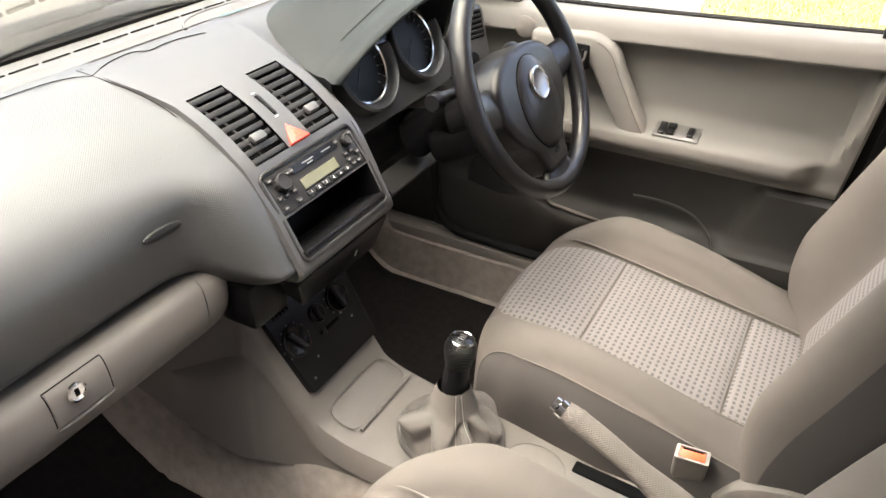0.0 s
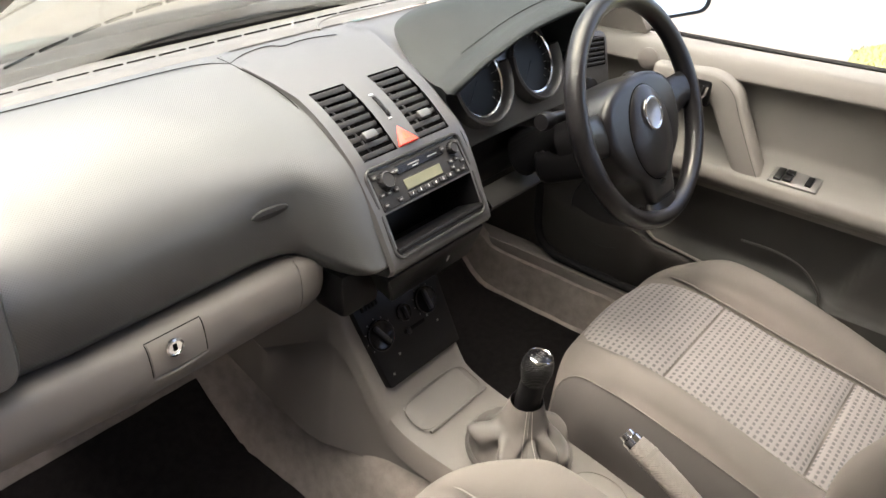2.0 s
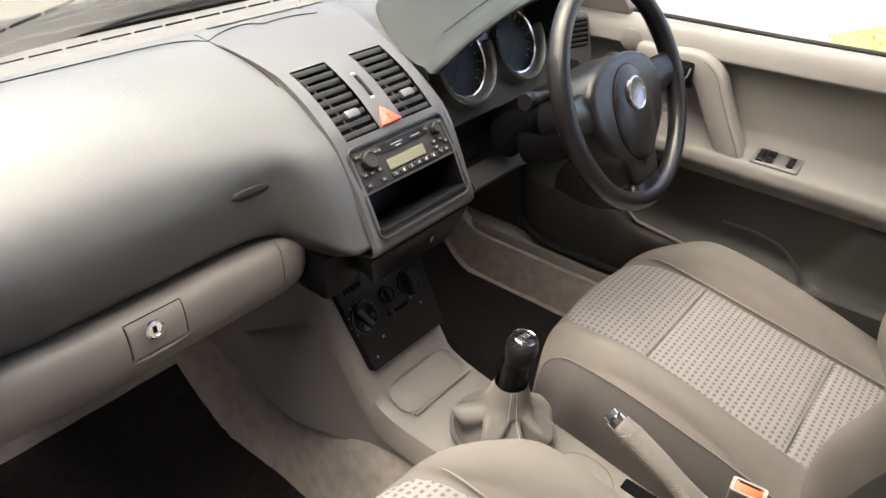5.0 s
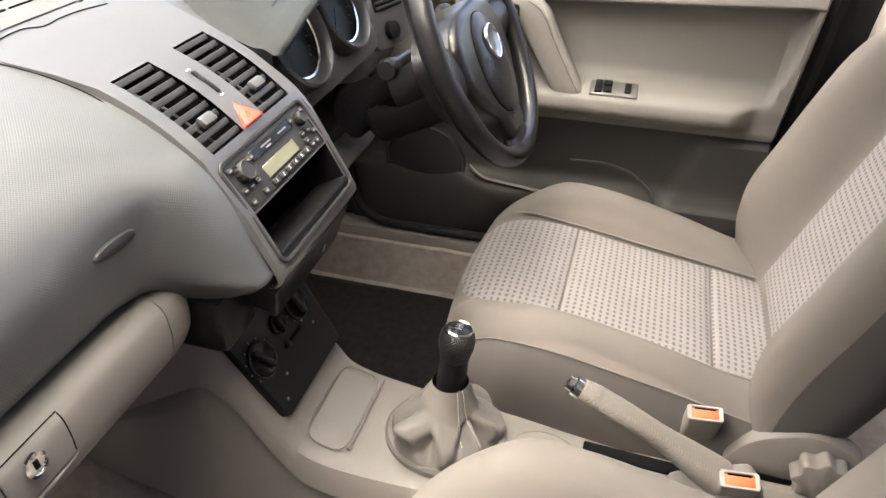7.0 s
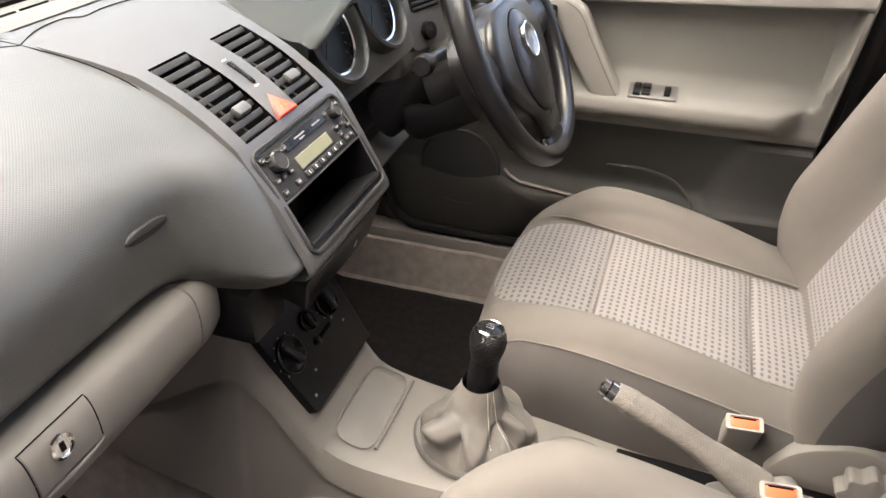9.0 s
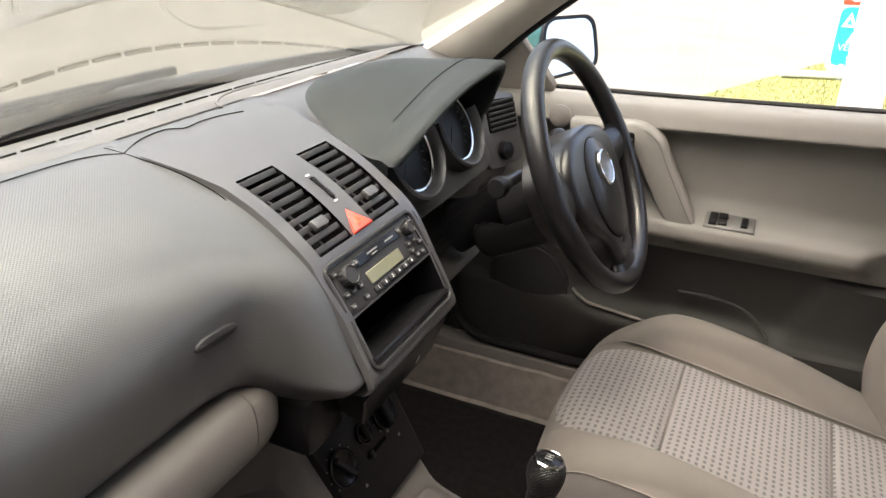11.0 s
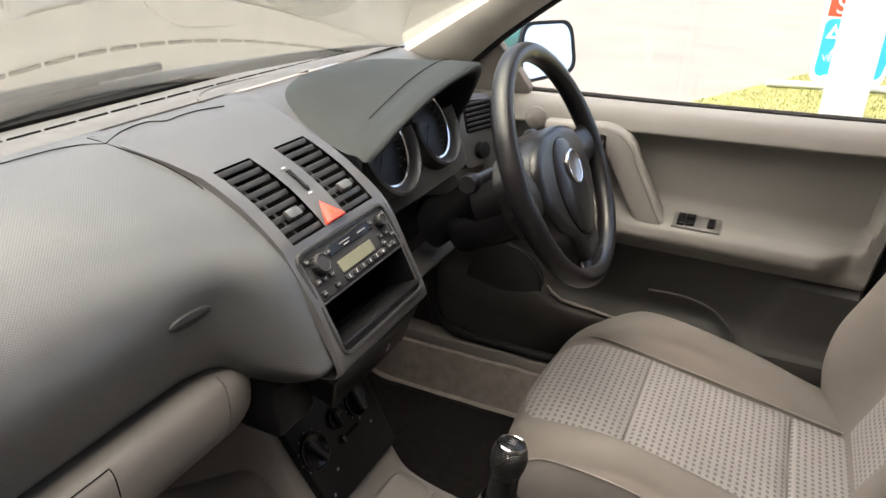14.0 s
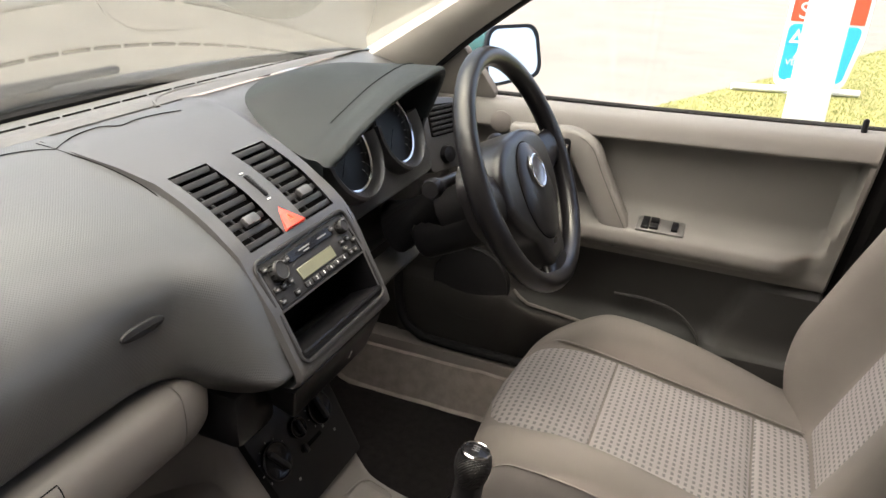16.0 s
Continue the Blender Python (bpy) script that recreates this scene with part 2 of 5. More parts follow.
def round_poly(pts, r, seg=4):
    """A 2D outline with its corners rounded; r a number or one per corner."""
    out = []
    n = len(pts)
    for i in range(n):
        p, a, b = Vector(pts[i]), Vector(pts[i - 1]), Vector(pts[(i + 1) % n])
        rr = r[i] if isinstance(r, (list, tuple)) else r
        da, db = (a - p), (b - p)
        rr = min(rr, da.length * 0.49, db.length * 0.49)
        s, e = p + da.normalized() * rr, p + db.normalized() * rr
        for k in range(seg + 1):
            t = k / seg
            out.append((1 - t) ** 2 * s + 2 * t * (1 - t) * p + t * t * e)
    return out


def plate(outline, depth, bevel=0.0, m=None, seg=2):
    """A 2D outline in local x, y as a plate from z = 0 to -depth, its front edge rounded."""
    bm = bmesh.new()
    n = len(outline)
    c = sum((Vector(p) for p in outline), Vector((0, 0))) / n
    rows = [[Vector((p[0], p[1], -depth)) for p in outline]]
    if bevel:
        for k in range(seg + 1):
            a = k / seg * math.pi / 2
            inset, z = bevel * (1 - math.cos(a)), -bevel * (1 - math.sin(a))
            row = []
            for i in range(n):
                p, q, o = Vector(outline[i]), Vector(outline[(i + 1) % n]), Vector(outline[i - 1])
                d = (q - o).normalized() if (q - o).length > 1e-9 else Vector((1, 0))
                nrm = Vector((-d.y, d.x))
                if nrm.dot(c - p) < 0:
                    nrm = -nrm
                row.append(Vector((p.x + nrm.x * inset, p.y + nrm.y * inset, z)))
            rows.append(row)
    else:
        rows.append([Vector((p[0], p[1], 0)) for p in outline])
    loft(rows, True, True, bm)
    if m is not None:
        bmesh.ops.transform(bm, matrix=m, verts=bm.verts)
    return bm


def frame_ring(outer, inner, depth, m=None, lip=0.0):
    """A flat ring between two outlines of the same count."""
    rows = [[Vector((*p, -depth)) for p in outer], [Vector((*p, 0)) for p in outer], [Vector((*p, lip)) for p in inner], [Vector((*p, -depth)) for p in inner]]
    bm = loft(rows + [rows[0]], True)
    if m is not None:
        bmesh.ops.transform(bm, matrix=m, verts=bm.verts)
    return bm


def lathe(profile, n=32, m=None, squash=1.0, closed=True):
    """A turned body: profile of (radius, z)."""
    rows = [[Vector((r * math.cos(a), squash * r * math.sin(a), z)) for a in (2 * math.pi * k / n for k in range(n))] for r, z in profile]
    bm = loft(rows, True, closed)
    if m is not None:
        bmesh.ops.transform(bm, matrix=m, verts=bm.verts)
    return bm


def circle2(r, n=32, squash=1.0):
    return [(r * math.cos(2 * math.pi * k / n), squash * r * math.sin(2 * math.pi * k / n)) for k in range(n)]


def frame_of(origin, xdir, ydir):
    """A pose from an origin and the directions of local x and (about) y."""
    x = Vector(xdir).normalized()
    z = x.cross(Vector(ydir)).normalized()
    y = z.cross(x)
    return Matrix(((x.x, y.x, z.x, origin[0]), (x.y, y.y, z.y, origin[1]), (x.z, y.z, z.z, origin[2]), (0, 0, 0, 1)))


def smooth01(a, b, x):
    t = min(max((x - a) / (b - a), 0), 1)
    return t * t * (3 - 2 * t)


def mixp(P, Q, t):
    return [Vector(p).lerp(Vector(q), t) for p, q in zip(P, Q)]


def put(points, material, name, parent, r=0.0012, label=""):
    return part(name, tube(points, r, 6), material, parent, label)


def text(word, size, material, m, parent, name="writing", depth=0.0003):
    cu = bpy.data.curves.new(name, "FONT")
    cu.body, cu.size, cu.extrude, cu.align_x, cu.align_y = word, size, depth, "CENTER", "CENTER"
    tmp = bpy.data.objects.new(name, cu)
    scene.collection.objects.link(tmp)
    bpy.context.view_layer.update()
    me = bpy.data.meshes.new_from_object(tmp.evaluated_get(bpy.context.evaluated_depsgraph_get()))
    bpy.data.objects.remove(tmp)
    me.materials.clear()
    me.materials.append(material)
    ob = new(name, me)
    ob.parent = parent
    ob.matrix_local = m
    return ob


# ---- ground and outside ----
def ground():
    rows = [[Vector((x, y, -0.16)) for x in (-400, -30, -8, -3, 0, 3, 8, 30, 400)] for y in (-400, -30, -8, 0, 8, 30, 400)]
    structure("ground", loft(rows), ASPHALT, "pale worn asphalt yard", "ground", False)


def turf():
    edge = round_poly([(4.7, 0.42), (10.1, -1.93), (14.0, -3.65), (14.0, -9.0), (2.4, -9.0), (2.4, -0.5)], 0.3)
    bm = plate(edge, 0.05, 0.02, Matrix.Translation((0, 0, -0.11)))
    structure("grass_verge", bm, SOIL, "short green and yellow grass verge", "grass", False)
    rnd = random.Random(3)
    bm = bmesh.new()
    for _ in range(70000):
        x, y = rnd.uniform(3.6, 10), rnd.uniform(-4.0, 0.4)
        if y > 0.42 - (x - 4.7) * 0.435 - 0.03 or y > 0.42 - (4.7 - x) * 0.4 - 0.04:
            continue
        h, a, w = rnd.uniform(0.012, 0.032), rnd.uniform(0, 6.28), rnd.uniform(0.002, 0.0045)
        lean = Vector((rnd.uniform(-0.02, 0.02), rnd.uniform(-0.02, 0.02), h))
        p, s = Vector((x, y, -0.115)), Vector((math.cos(a) * w, math.sin(a) * w, 0))
        bm.faces.new([bm.verts.new(q) for q in (p - s, p + s, p + lean)])
    me = bpy.data.meshes.new("grass")
    bm.to_mesh(me)
    bm.free()
    me.materials.append(GRASS)
    tagged(new("grass", me), "short tufty green and straw grass", "grass", kind="stuff")


def sign():
    """A two-colour board on a white post with a white foot bar."""
    m = frame_of((6.4, -0.692, -0.008), (0.1, -0.99, 0.0), (0, 0.0, 1)) @ Matrix.Scale(1.268, 4)
    t = thing("roadside_sign", "red and blue garage sign standing on grass", "sign", m=m)
    out = round_poly([(-0.015, -0.03), (0.43, -0.03), (0.49, 0.3), (0.49, 1.1), (0.0, 1.1)], 0.06)
    part("board", plate(out, 0.02, 0.003), POSTWHITE, t, "white board edge")
    blue = round_poly([(0.008, 0.012), (0.41, 0.012), (0.465, 0.385), (0.012, 0.385)], 0.05)
    part("blue_panel", plate(blue, 0.003, 0.0, Matrix.Translation((0, 0, 0.004))), SIGNBLUE, t, "sky blue lower panel")
    part("red_panel", plate([(0.012, 0.40), (0.465, 0.40), (0.475, 1.08), (0.02, 1.08)], 0.003, 0, Matrix.Translation((0, 0, 0.004))), SIGNRED, t, "orange red upper panel")
    for x, y in ((0.075, 0.3), (0.155, 0.3), (0.12, 0.2)):
        tri = [(x - 0.045, y - 0.04), (x + 0.045, y - 0.04), (x, y + 0.055)]
        inn = [(x - 0.018, y - 0.024), (x + 0.018, y - 0.024), (x, y + 0.016)]
        part("triangle", frame_ring(tri, inn, 0.002, Matrix.Translation((0, 0, 0.0065))), POSTWHITE, t, "white triangle", False)
    text("SER", 0.15, POSTWHITE, Matrix.Translation((0.17, 0.465, 0.005)), t)
    text("VEHICLE", 0.058, POSTWHITE, Matrix.Translation((0.145, 0.13, 0.005)), t)
    text("STA", 0.06, POSTWHITE, Matrix.Translation((0.15, 0.055, 0.005)), t)
    post = thing("white_post", "broad white painted post beside a garage sign", "post", m=frame_of((4.6, -0.855, 0.72), (0, -1, 0), (0, 0.114, 1)))
    part("shaft", rbox(0.255, 1.78, 0.06, 0.01, 2), POSTWHITE, post)
    bar = thing("ground_rail", "white painted low rail lying on the grass", "rail")
    part("rail", tube([(6.275, -0.351, -0.075), (6.569, -1.382, -0.075)], 0.03, 10), POSTWHITE, bar)
    part("foot", tube([(6.4, -0.8, -0.12), (6.4, -0.8, 0.02)], 0.02, 8), POSTWHITE, bar)


# ---- car shell ----
def shell():
    roof = [[Vector((x, y, 1.27 + 0.07 * (1 - (x / 0.66) ** 2) - 0.05 * ((y + 0.9) / 0.8) ** 2)) for x in np.linspace(-0.56, 0.56, 13)] for y in np.linspace(-1.9, -0.32, 12)]
    bm = loft(roof)
    ob = structure("roof_lining", bm, HEADLINER, "pale cloth roof lining of the car", "roof lining")
    s = ob.modifiers.new("thick", "SOLIDIFY")
    s.thickness, s.offset = 0.04, 1
    # windscreen
    def ws(u, v):
        x = (u * 2 - 1)
        bow = 0.10 * x * x
        lo, hi = Vector((x * 0.70, 0.462 - bow * 1.6, 0.884)), Vector((x * 0.57, -0.34 - bow * 0.6, 1.30 - 0.03 * x * x))
        p = lo.lerp(hi, v)
        p.z += 0.05 * v * (1 - v)
        return p
    rows = [[ws(i / 24, j / 14) for i in range(25)] for j in range(15)]
    g = structure("windscreen", loft(rows), SCREENGLASS, "raked clear windscreen with dashboard reflections", "windscreen")
    s = g.modifiers.new("thick", "SOLIDIFY")
    s.thickness = 0.005
    g.visible_shadow = False
    # cowl, wiper strip and bonnet beyond the glass
    rows = [[Vector((x, y - 0.16 * (x / 0.7) ** 2, z)) for x in np.linspace(-0.72, 0.72, 25)] for y, z in ((0.466, 0.880), (0.48, 0.898), (0.51, 0.908), (0.56, 0.902), (0.64, 0.876), (0.76, 0.84))]
    structure("scuttle_panel", loft(rows), BLACK, "black plastic scuttle below the windscreen", "scuttle")
    rows = [[Vector((x, y - 0.14 * (x / 0.7) ** 2, z - 0.05 * (x / 0.72) ** 2)) for x in np.linspace(-0.74, 0.74, 25)] for y, z in ((0.72, 0.76), (0.75, 0.785), (0.9, 0.78), (1.2, 0.72), (1.5, 0.66), (1.62, 0.5), (1.66, 0.1))]
    structure("bonnet", loft(rows), PAINT, "dark green painted car bonnet", "bonnet")
    wiper = thing("wiper", "black windscreen wiper lying on the glass", "wiper")
    part("arm", tube(spline([(0.25, 0.53, 0.914), (-0.05, 0.525, 0.918), (-0.3, 0.50, 0.914)], 12), 0.008, 8), BLACK, wiper)
    part("blade", tube(spline([(0.1, 0.51, 0.916), (-0.25, 0.49, 0.918), (-0.5, 0.45, 0.912)], 12), 0.006, 6), RUBBER, wiper)
    # pillars
    for side, nm in ((1, "pillar_right"), (-1, "pillar_left")):
        F = spline([(side * 0.665, 0.33, 0.855), (side * 0.635, 0.255, 0.9), (side * 0.62, 0.15, 0.965), (side * 0.60, 0.0, 1.06), (side * 0.545, -0.33, 1.275)] if side > 0 else [(-0.665, 0.33, 0.855), (-0.635, 0.255, 0.895), (-0.62, 0.15, 0.945), (-0.60, 0.0, 1.03), (-0.56, -0.16, 1.122), (-0.52, -0.33, 1.215)], 14)
        inner = spline([(side * 0.69, 0.17, 0.85), (side * 0.668, 0.105, 0.91), (side * 0.655, 0.03, 0.972), (side * 0.63, -0.1, 1.065), (side * 0.57, -0.4, 1.275)], 14)
        rows = []
        for p, q in zip(F, inner):
            mid = p.lerp(q, 0.5) + Vector((-side * 0.012, 0, -0.006))
            rows.append([p + Vector((side * 0.03, 0.03, 0.0)), p + Vector((side * 0.004, 0.006, 0)), p, p.lerp(q, 0.2) + Vector((-side * 0.007, 0, -0.004)), mid, p.lerp(q, 0.8) + Vector((-side * 0.009, 0, -0.004)), q, q + Vector((side * 0.006, -0.004, 0)), q + Vector((side * 0.04, 0.01, 0))])
        structure(nm, loft(rows, True, True), PILLAR, "beige moulded windscreen pillar trim", "pillar")
        seal = [p + Vector((side * 0.018, -0.006, 0.0)) for p in inner]
        part("seal", tube(seal, 0.008, 8), RUBBER, bpy.data.objects[nm], "black rubber seal")
    # rear and sides that close the cabin
    structure("rear_wall", rbox(1.3, 0.04, 1.1, 0.01, 2, Matrix.Translation((0, -1.95, 0.6))), BEIGESIDE, "rear bulkhead of the cabin", "wall")
    structure("side_rear_right", rbox(0.04, 1.0, 0.75, 0.01, 2, Matrix.Translation((0.72, -1.42, 0.5))), BEIGESIDE, "rear side trim", "wall")
    structure("side_rear_left", rbox(0.04, 1.0, 0.75, 0.01, 2, Matrix.Translation((-0.72, -1.42, 0.5))), BEIGESIDE, "rear side trim", "wall")
    for s, nm in ((1, "b_pillar_right"), (-1, "b_pillar_left")):
        structure(nm, tube(spline([(s * 0.71, -0.86, 0.1), (s * 0.715, -0.84, 0.5), (s * 0.69, -0.86, 0.9), (s * 0.58, -0.92, 1.28)], 10), [0.09, 0.08, 0.07, 0.06, 0.055, 0.05, 0.05, 0.045, 0.04, 0.04], 12, flat=1.4), PILLAR if s > 0 else BEIGESIDE, "beige door pillar trim", "pillar")
    for s, nm in ((1, "sill_right"), (-1, "sill_left")):
        prof = [(0.648, 0.19), (0.648, 0.232), (0.654, 0.246), (0.672, 0.252), (0.70, 0.25), (0.72, 0.12), (0.72, -0.02), (0.648, -0.02)]
        rows = [[Vector((s * x, y, z)) for x, z in prof] for y in np.linspace(-0.95, 0.42, 8)]
        sill = structure(nm, loft(rows, True, True), BEIGESIDE, "grey beige moulded sill trim", "sill")
        edge = spline([(s * 0.668, -0.9, 0.262), (s * 0.668, -0.3, 0.260), (s * 0.668, 0.06, 0.260), (s * 0.668, 0.14, 0.272), (s * 0.668, 0.178, 0.315), (s * 0.672, 0.19, 0.42), (s * 0.676, 0.19, 0.56)], 40)
        part("door_seal", tube(edge, 0.011, 10), RUBBER, sill, "black rubber door seal")
    # Unseen wall, added to cut the light through the open left side
    structure("light_block_wall", rbox(0.2, 9.0, 3.2, 0.02, 2, Matrix.Translation((-1.85, -0.5, 1.44))), DOORLOW, "unseen dark wall added to block light from the left", "wall")
    # firewall and side trims, coloured dark to paint the footwell's shade
    structure("firewall", rbox(1.4, 0.03, 0.66, 0.01, 2, Matrix.Translation((0, 0.60, 0.43))), VOID, "bulkhead with the footwell's shade in its colour", "wall")
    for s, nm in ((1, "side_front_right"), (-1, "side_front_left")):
        structure(nm, rbox(0.03, 0.45, 0.6, 0.01, 2, Matrix.Translation((s * 0.725, 0.36, 0.42))), DOORLOW, "footwell side trim, shade put into its colour", "wall")


def floor():
    def z(x, y):
        tun = 0.18 * (1 - smooth01(0.105, 0.175, abs(x)))
        return 0.11 + tun + 0.30 * smooth01(0.28, 0.6, y) + 0.12 * smooth01(0.615, 0.645, abs(x))
    xs, ys = np.linspace(-0.66, 0.66, 67), np.linspace(-1.9, 0.60, 60)
    structure("floor", loft([[Vector((x, y, z(x, y) + 0.003 * noise.noise((x * 14, y * 14, 0)))) for x in xs] for y in ys]), CARPET, "beige grey car carpet over the tunnel", "floor")
    for s in (1, -1):
        t = thing("floor_mat", "worn black carpet floor mat in a footwell", "floor mat", "floor mats")
        xs, ys = np.linspace(0.175, 0.605, 26), np.linspace(-0.62, 0.42, 40)
        rows = [[Vector((s * (x - 0.015 * math.sin(y * 9) * (1 - smooth01(0.18, 0.25, x))), y, z(x, y) + 0.008 + 0.002 * noise.noise((x * 20, y * 20, 2)))) for x in xs] for y in ys]
        ob = part("carpet", loft(rows), MAT, t)
        sm = ob.modifiers.new("thick", "SOLIDIFY")
        sm.thickness = 0.006


# ---- dashboard ----
PASS = [(0.27, 0.918), (0.225, 0.915), (0.17, 0.903), (0.11, 0.875), (0.058, 0.835), (0.033, 0.792), (0.037, 0.746), (0.05, 0.71), (0.085, 0.688)]
NEAR = [(0.27, 0.918), (0.215, 0.911), (0.12, 0.877), (0.06, 0.847), (0.006, 0.806), (-0.024, 0.756), (-0.048, 0.70), (-0.054, 0.68), (-0.02, 0.662)]
DRIV = [(0.27, 0.914), (0.215, 0.908), (0.16, 0.88), (0.13, 0.84), (0.11, 0.79), (0.09, 0.74), (0.085, 0.70), (0.09, 0.66), (0.13, 0.64)]
VT, VB = Vector((0, 0.117, 0.884)), Vector((0, 0.008, 0.814))
RT, RB = Vector((0, 0.0, 0.80)), Vector((0, -0.033, 0.752))
PT, PB = Vector((0, -0.034, 0.749)), Vector((0, -0.058, 0.702))


def on(a, b, x=0.0, f=0.5, lift=0.0):
    """A frame on a sloping face from its top a to its foot b: x along the car's width, y up the slope, z out."""
    up = (a - b).normalized()
    p = b.lerp(a, f) + Vector((x, 0, 0))
    m = frame_of(p, (1, 0, 0), up)
    return m @ Matrix.Translation((0, 0, lift))


def profile(x):
    if x < 0:
        t, u = smooth01(-0.36, -0.14, x), smooth01(-0.20, -0.13, x)
        P = [Vector(p).lerp(Vector(q), t * (1 - i / 8) + u * (i / 8) if i < 5 else u * 0.75 + 0.25 * t * smooth01(-0.26, -0.13, x)) for i, (p, q) in enumerate(zip(PASS, NEAR))]
        # the pad droops and runs back towards the door
        k = smooth01(-0.5, -0.72, x)
        return [Vector((p[0] + 0.05 * k, p[1] - 0.012 * k)) for p in P]
    return mixp(NEAR, DRIV, smooth01(0.118, 0.16, x))


def pad_point(x, z):
    """Where the passenger pad's face lies at a width and height, and which way it faces."""
    def at(xx):
        pts = spline([(q.x, q.y, 0) for q in profile(xx)], 200)[40:]
        return min(pts, key=lambda p: abs(p.y - z)).x
    y = at(x)
    nx = (at(x + 0.01) - at(x - 0.01)) / 0.02
    pts = spline([(q.x, q.y, 0) for q in profile(x)], 200)
    i = min(range(40, 199), key=lambda k: abs(pts[k].y - z))
    up = pts[i - 3] - pts[i + 3]
    return frame_of((x, y, z), (1, nx, 0), (0, up.x, up.y))


def dashboard():
    d = thing("dashboard", "dark grey padded dashboard over beige lower trim", "dashboard")
    xs = list(np.linspace(-0.70, -0.112, 46))
    rows = [[Vector((x, p.x, p.y)) for p in spline([(q.x, q.y, 0) for q in profile(x)], 34)] for x in xs]
    part("passenger_pad", loft(rows), DASH, d, "dimpled dark grey pad")
    rows = [[Vector((x, p.x, p.y)) for p in spline([(q.x, q.y, 0) for q in profile(x)], 34)] for x in list(np.linspace(0.112, 0.17, 9)) + list(np.linspace(0.19, 0.70, 22))]
    part("driver_side", loft(rows), STACK, d)
    # top shelf up to the glass
    def shelf_y(x, y0):
        return y0 - 0.12 * (abs(x) / 0.63) ** 5 * (y0 - 0.265) / 0.15
    rows = [[Vector((x, shelf_y(x, y0), z)) for x in np.linspace(-0.70, 0.70, 57)] for y0, z in ((0.268, 0.918), (0.283, 0.9215), (0.295, 0.921), (0.33, 0.916), (0.36, 0.911), (0.395, 0.905), (0.412, 0.899))]
    part("top_shelf", loft(rows), DASHTOP, d, "smooth dark grey shelf")
    # centre stack with openings
    xl = [-0.114, -0.11, -0.094, -0.09, -0.024, 0.024, 0.09, 0.094, 0.11, 0.114]
    prof = [(0.30, 0.913), (0.255, 0.9175), (0.20, 0.909), (0.16, 0.898), (VT.y, VT.z)]
    nv = 6
    for i in range(1, nv + 1):
        f = i / nv
        p = VT.lerp(VB, f)
        prof.append((p.y - 0.006 * math.sin(math.pi * f) * 0.5, p.z + 0.006 * math.sin(math.pi * f)))
    v0, v1 = 4, 4 + nv
    prof += [(RT.y, RT.z), (RB.y, RB.z), (PT.y, PT.z), (PB.y, PB.z), (-0.0655, 0.685), (-0.067, 0.677), (-0.062, 0.668), (-0.035, 0.662)]
    r0, r1, p0, p1 = v1 + 1, v1 + 2, v1 + 3, v1 + 4
    bm = bmesh.new()
    grid = [[bm.verts.new((x * (1 + 0.2 * smooth01(0.11, 0.23, y)), y + (0.006 if abs(x) > 0.112 else 0), z - ((0.014 if j < r0 else 0.003) if abs(x) > 0.112 else 0))) for x in xl] for j, (y, z) in enumerate(prof)]
    for j in range(len(prof) - 1):
        for i in range(len(xl) - 1):
            if v0 <= j < v1 and i in (3, 5):
                continue
            if j in (r0, p0) and 2 <= i <= 6:
                continue
            bm.faces.new((grid[j][i], grid[j][i + 1], grid[j + 1][i + 1], grid[j + 1][i]))
    part("centre_panel", bm, STACK, d, "charcoal centre stack")
    # raised bezel round radio and pocket
    up = (RT - PB).normalized()
    nrm = Vector((1, 0, 0)).cross(up)
    top, bot = RT + up * 0.004 + nrm * 0.001, PB - up * 0.012 + nrm * 0.001
    loop = []
    for cx0, end, a0 in ((0.088, top, 0), (-0.088, top, 90), (-0.088, bot, 180), (0.088, bot, 270)):
        inw = -up * 0.012 if end is top else up * 0.012
        for k in range(5):
            t = radians(a0 + k * 22.5)
            loop.append(end + inw + Vector((cx0 + 0.012 * math.cos(t), 0, 0)) + up * (0.012 * math.sin(t)))
    put(loop + loop[:1], RADIOSKIN, "stack_bezel", d, 0.0028)
    # storage pocket
    m = on(PT, PB)
    H = (PT - PB).length
    w, h, dp = 0.094, H / 2, 0.1
    back = [Vector((-w + 0.006, -h - 0.004, -dp)), Vector((w - 0.006, -h - 0.004, -dp)), Vector((w - 0.006, h, -dp)), Vector((-w + 0.006, h, -dp))]
    frontv = [Vector((-w, -h, 0)), Vector((w, -h, 0)), Vector((w, h, 0)), Vector((-w, h, 0))]
    bm = loft([frontv, back], True)
    bm.faces.new([bm.verts.new(p) for p in back])
    part("storage_pocket", bm, BLACK, d, "open black storage pocket", False, m)
    lip = round_poly([(-w - 0.002, -h - 0.006), (w + 0.002, -h - 0.006), (w + 0.002, -h + 0.003), (-w - 0.002, -h + 0.003)], 0.003)
    part("pocket_lip", plate(lip, 0.05, 0.003, m @ Matrix.Translation((0, 0, 0.004))), BLACK, d, "black pocket lip")
    # vents
    for x0 in (-0.057, 0.057):
        L = (VT - VB).length
        m = on(VT, VB, x0)
        hw = 0.033
        fr = [Vector((-hw, -L / 2, 0.0)), Vector((hw, -L / 2, 0.0)), Vector((hw, L / 2, 0.0)), Vector((-hw, L / 2, 0.0))]
        bk = [p + Vector((0, 0, -0.04)) for p in fr]
        bm = loft([fr, bk], True)
        bm.faces.new([bm.verts.new(p) for p in bk])
        v = part("air_vent", bm, VOID, d, "black slatted air vent", False, m)
        n = 9
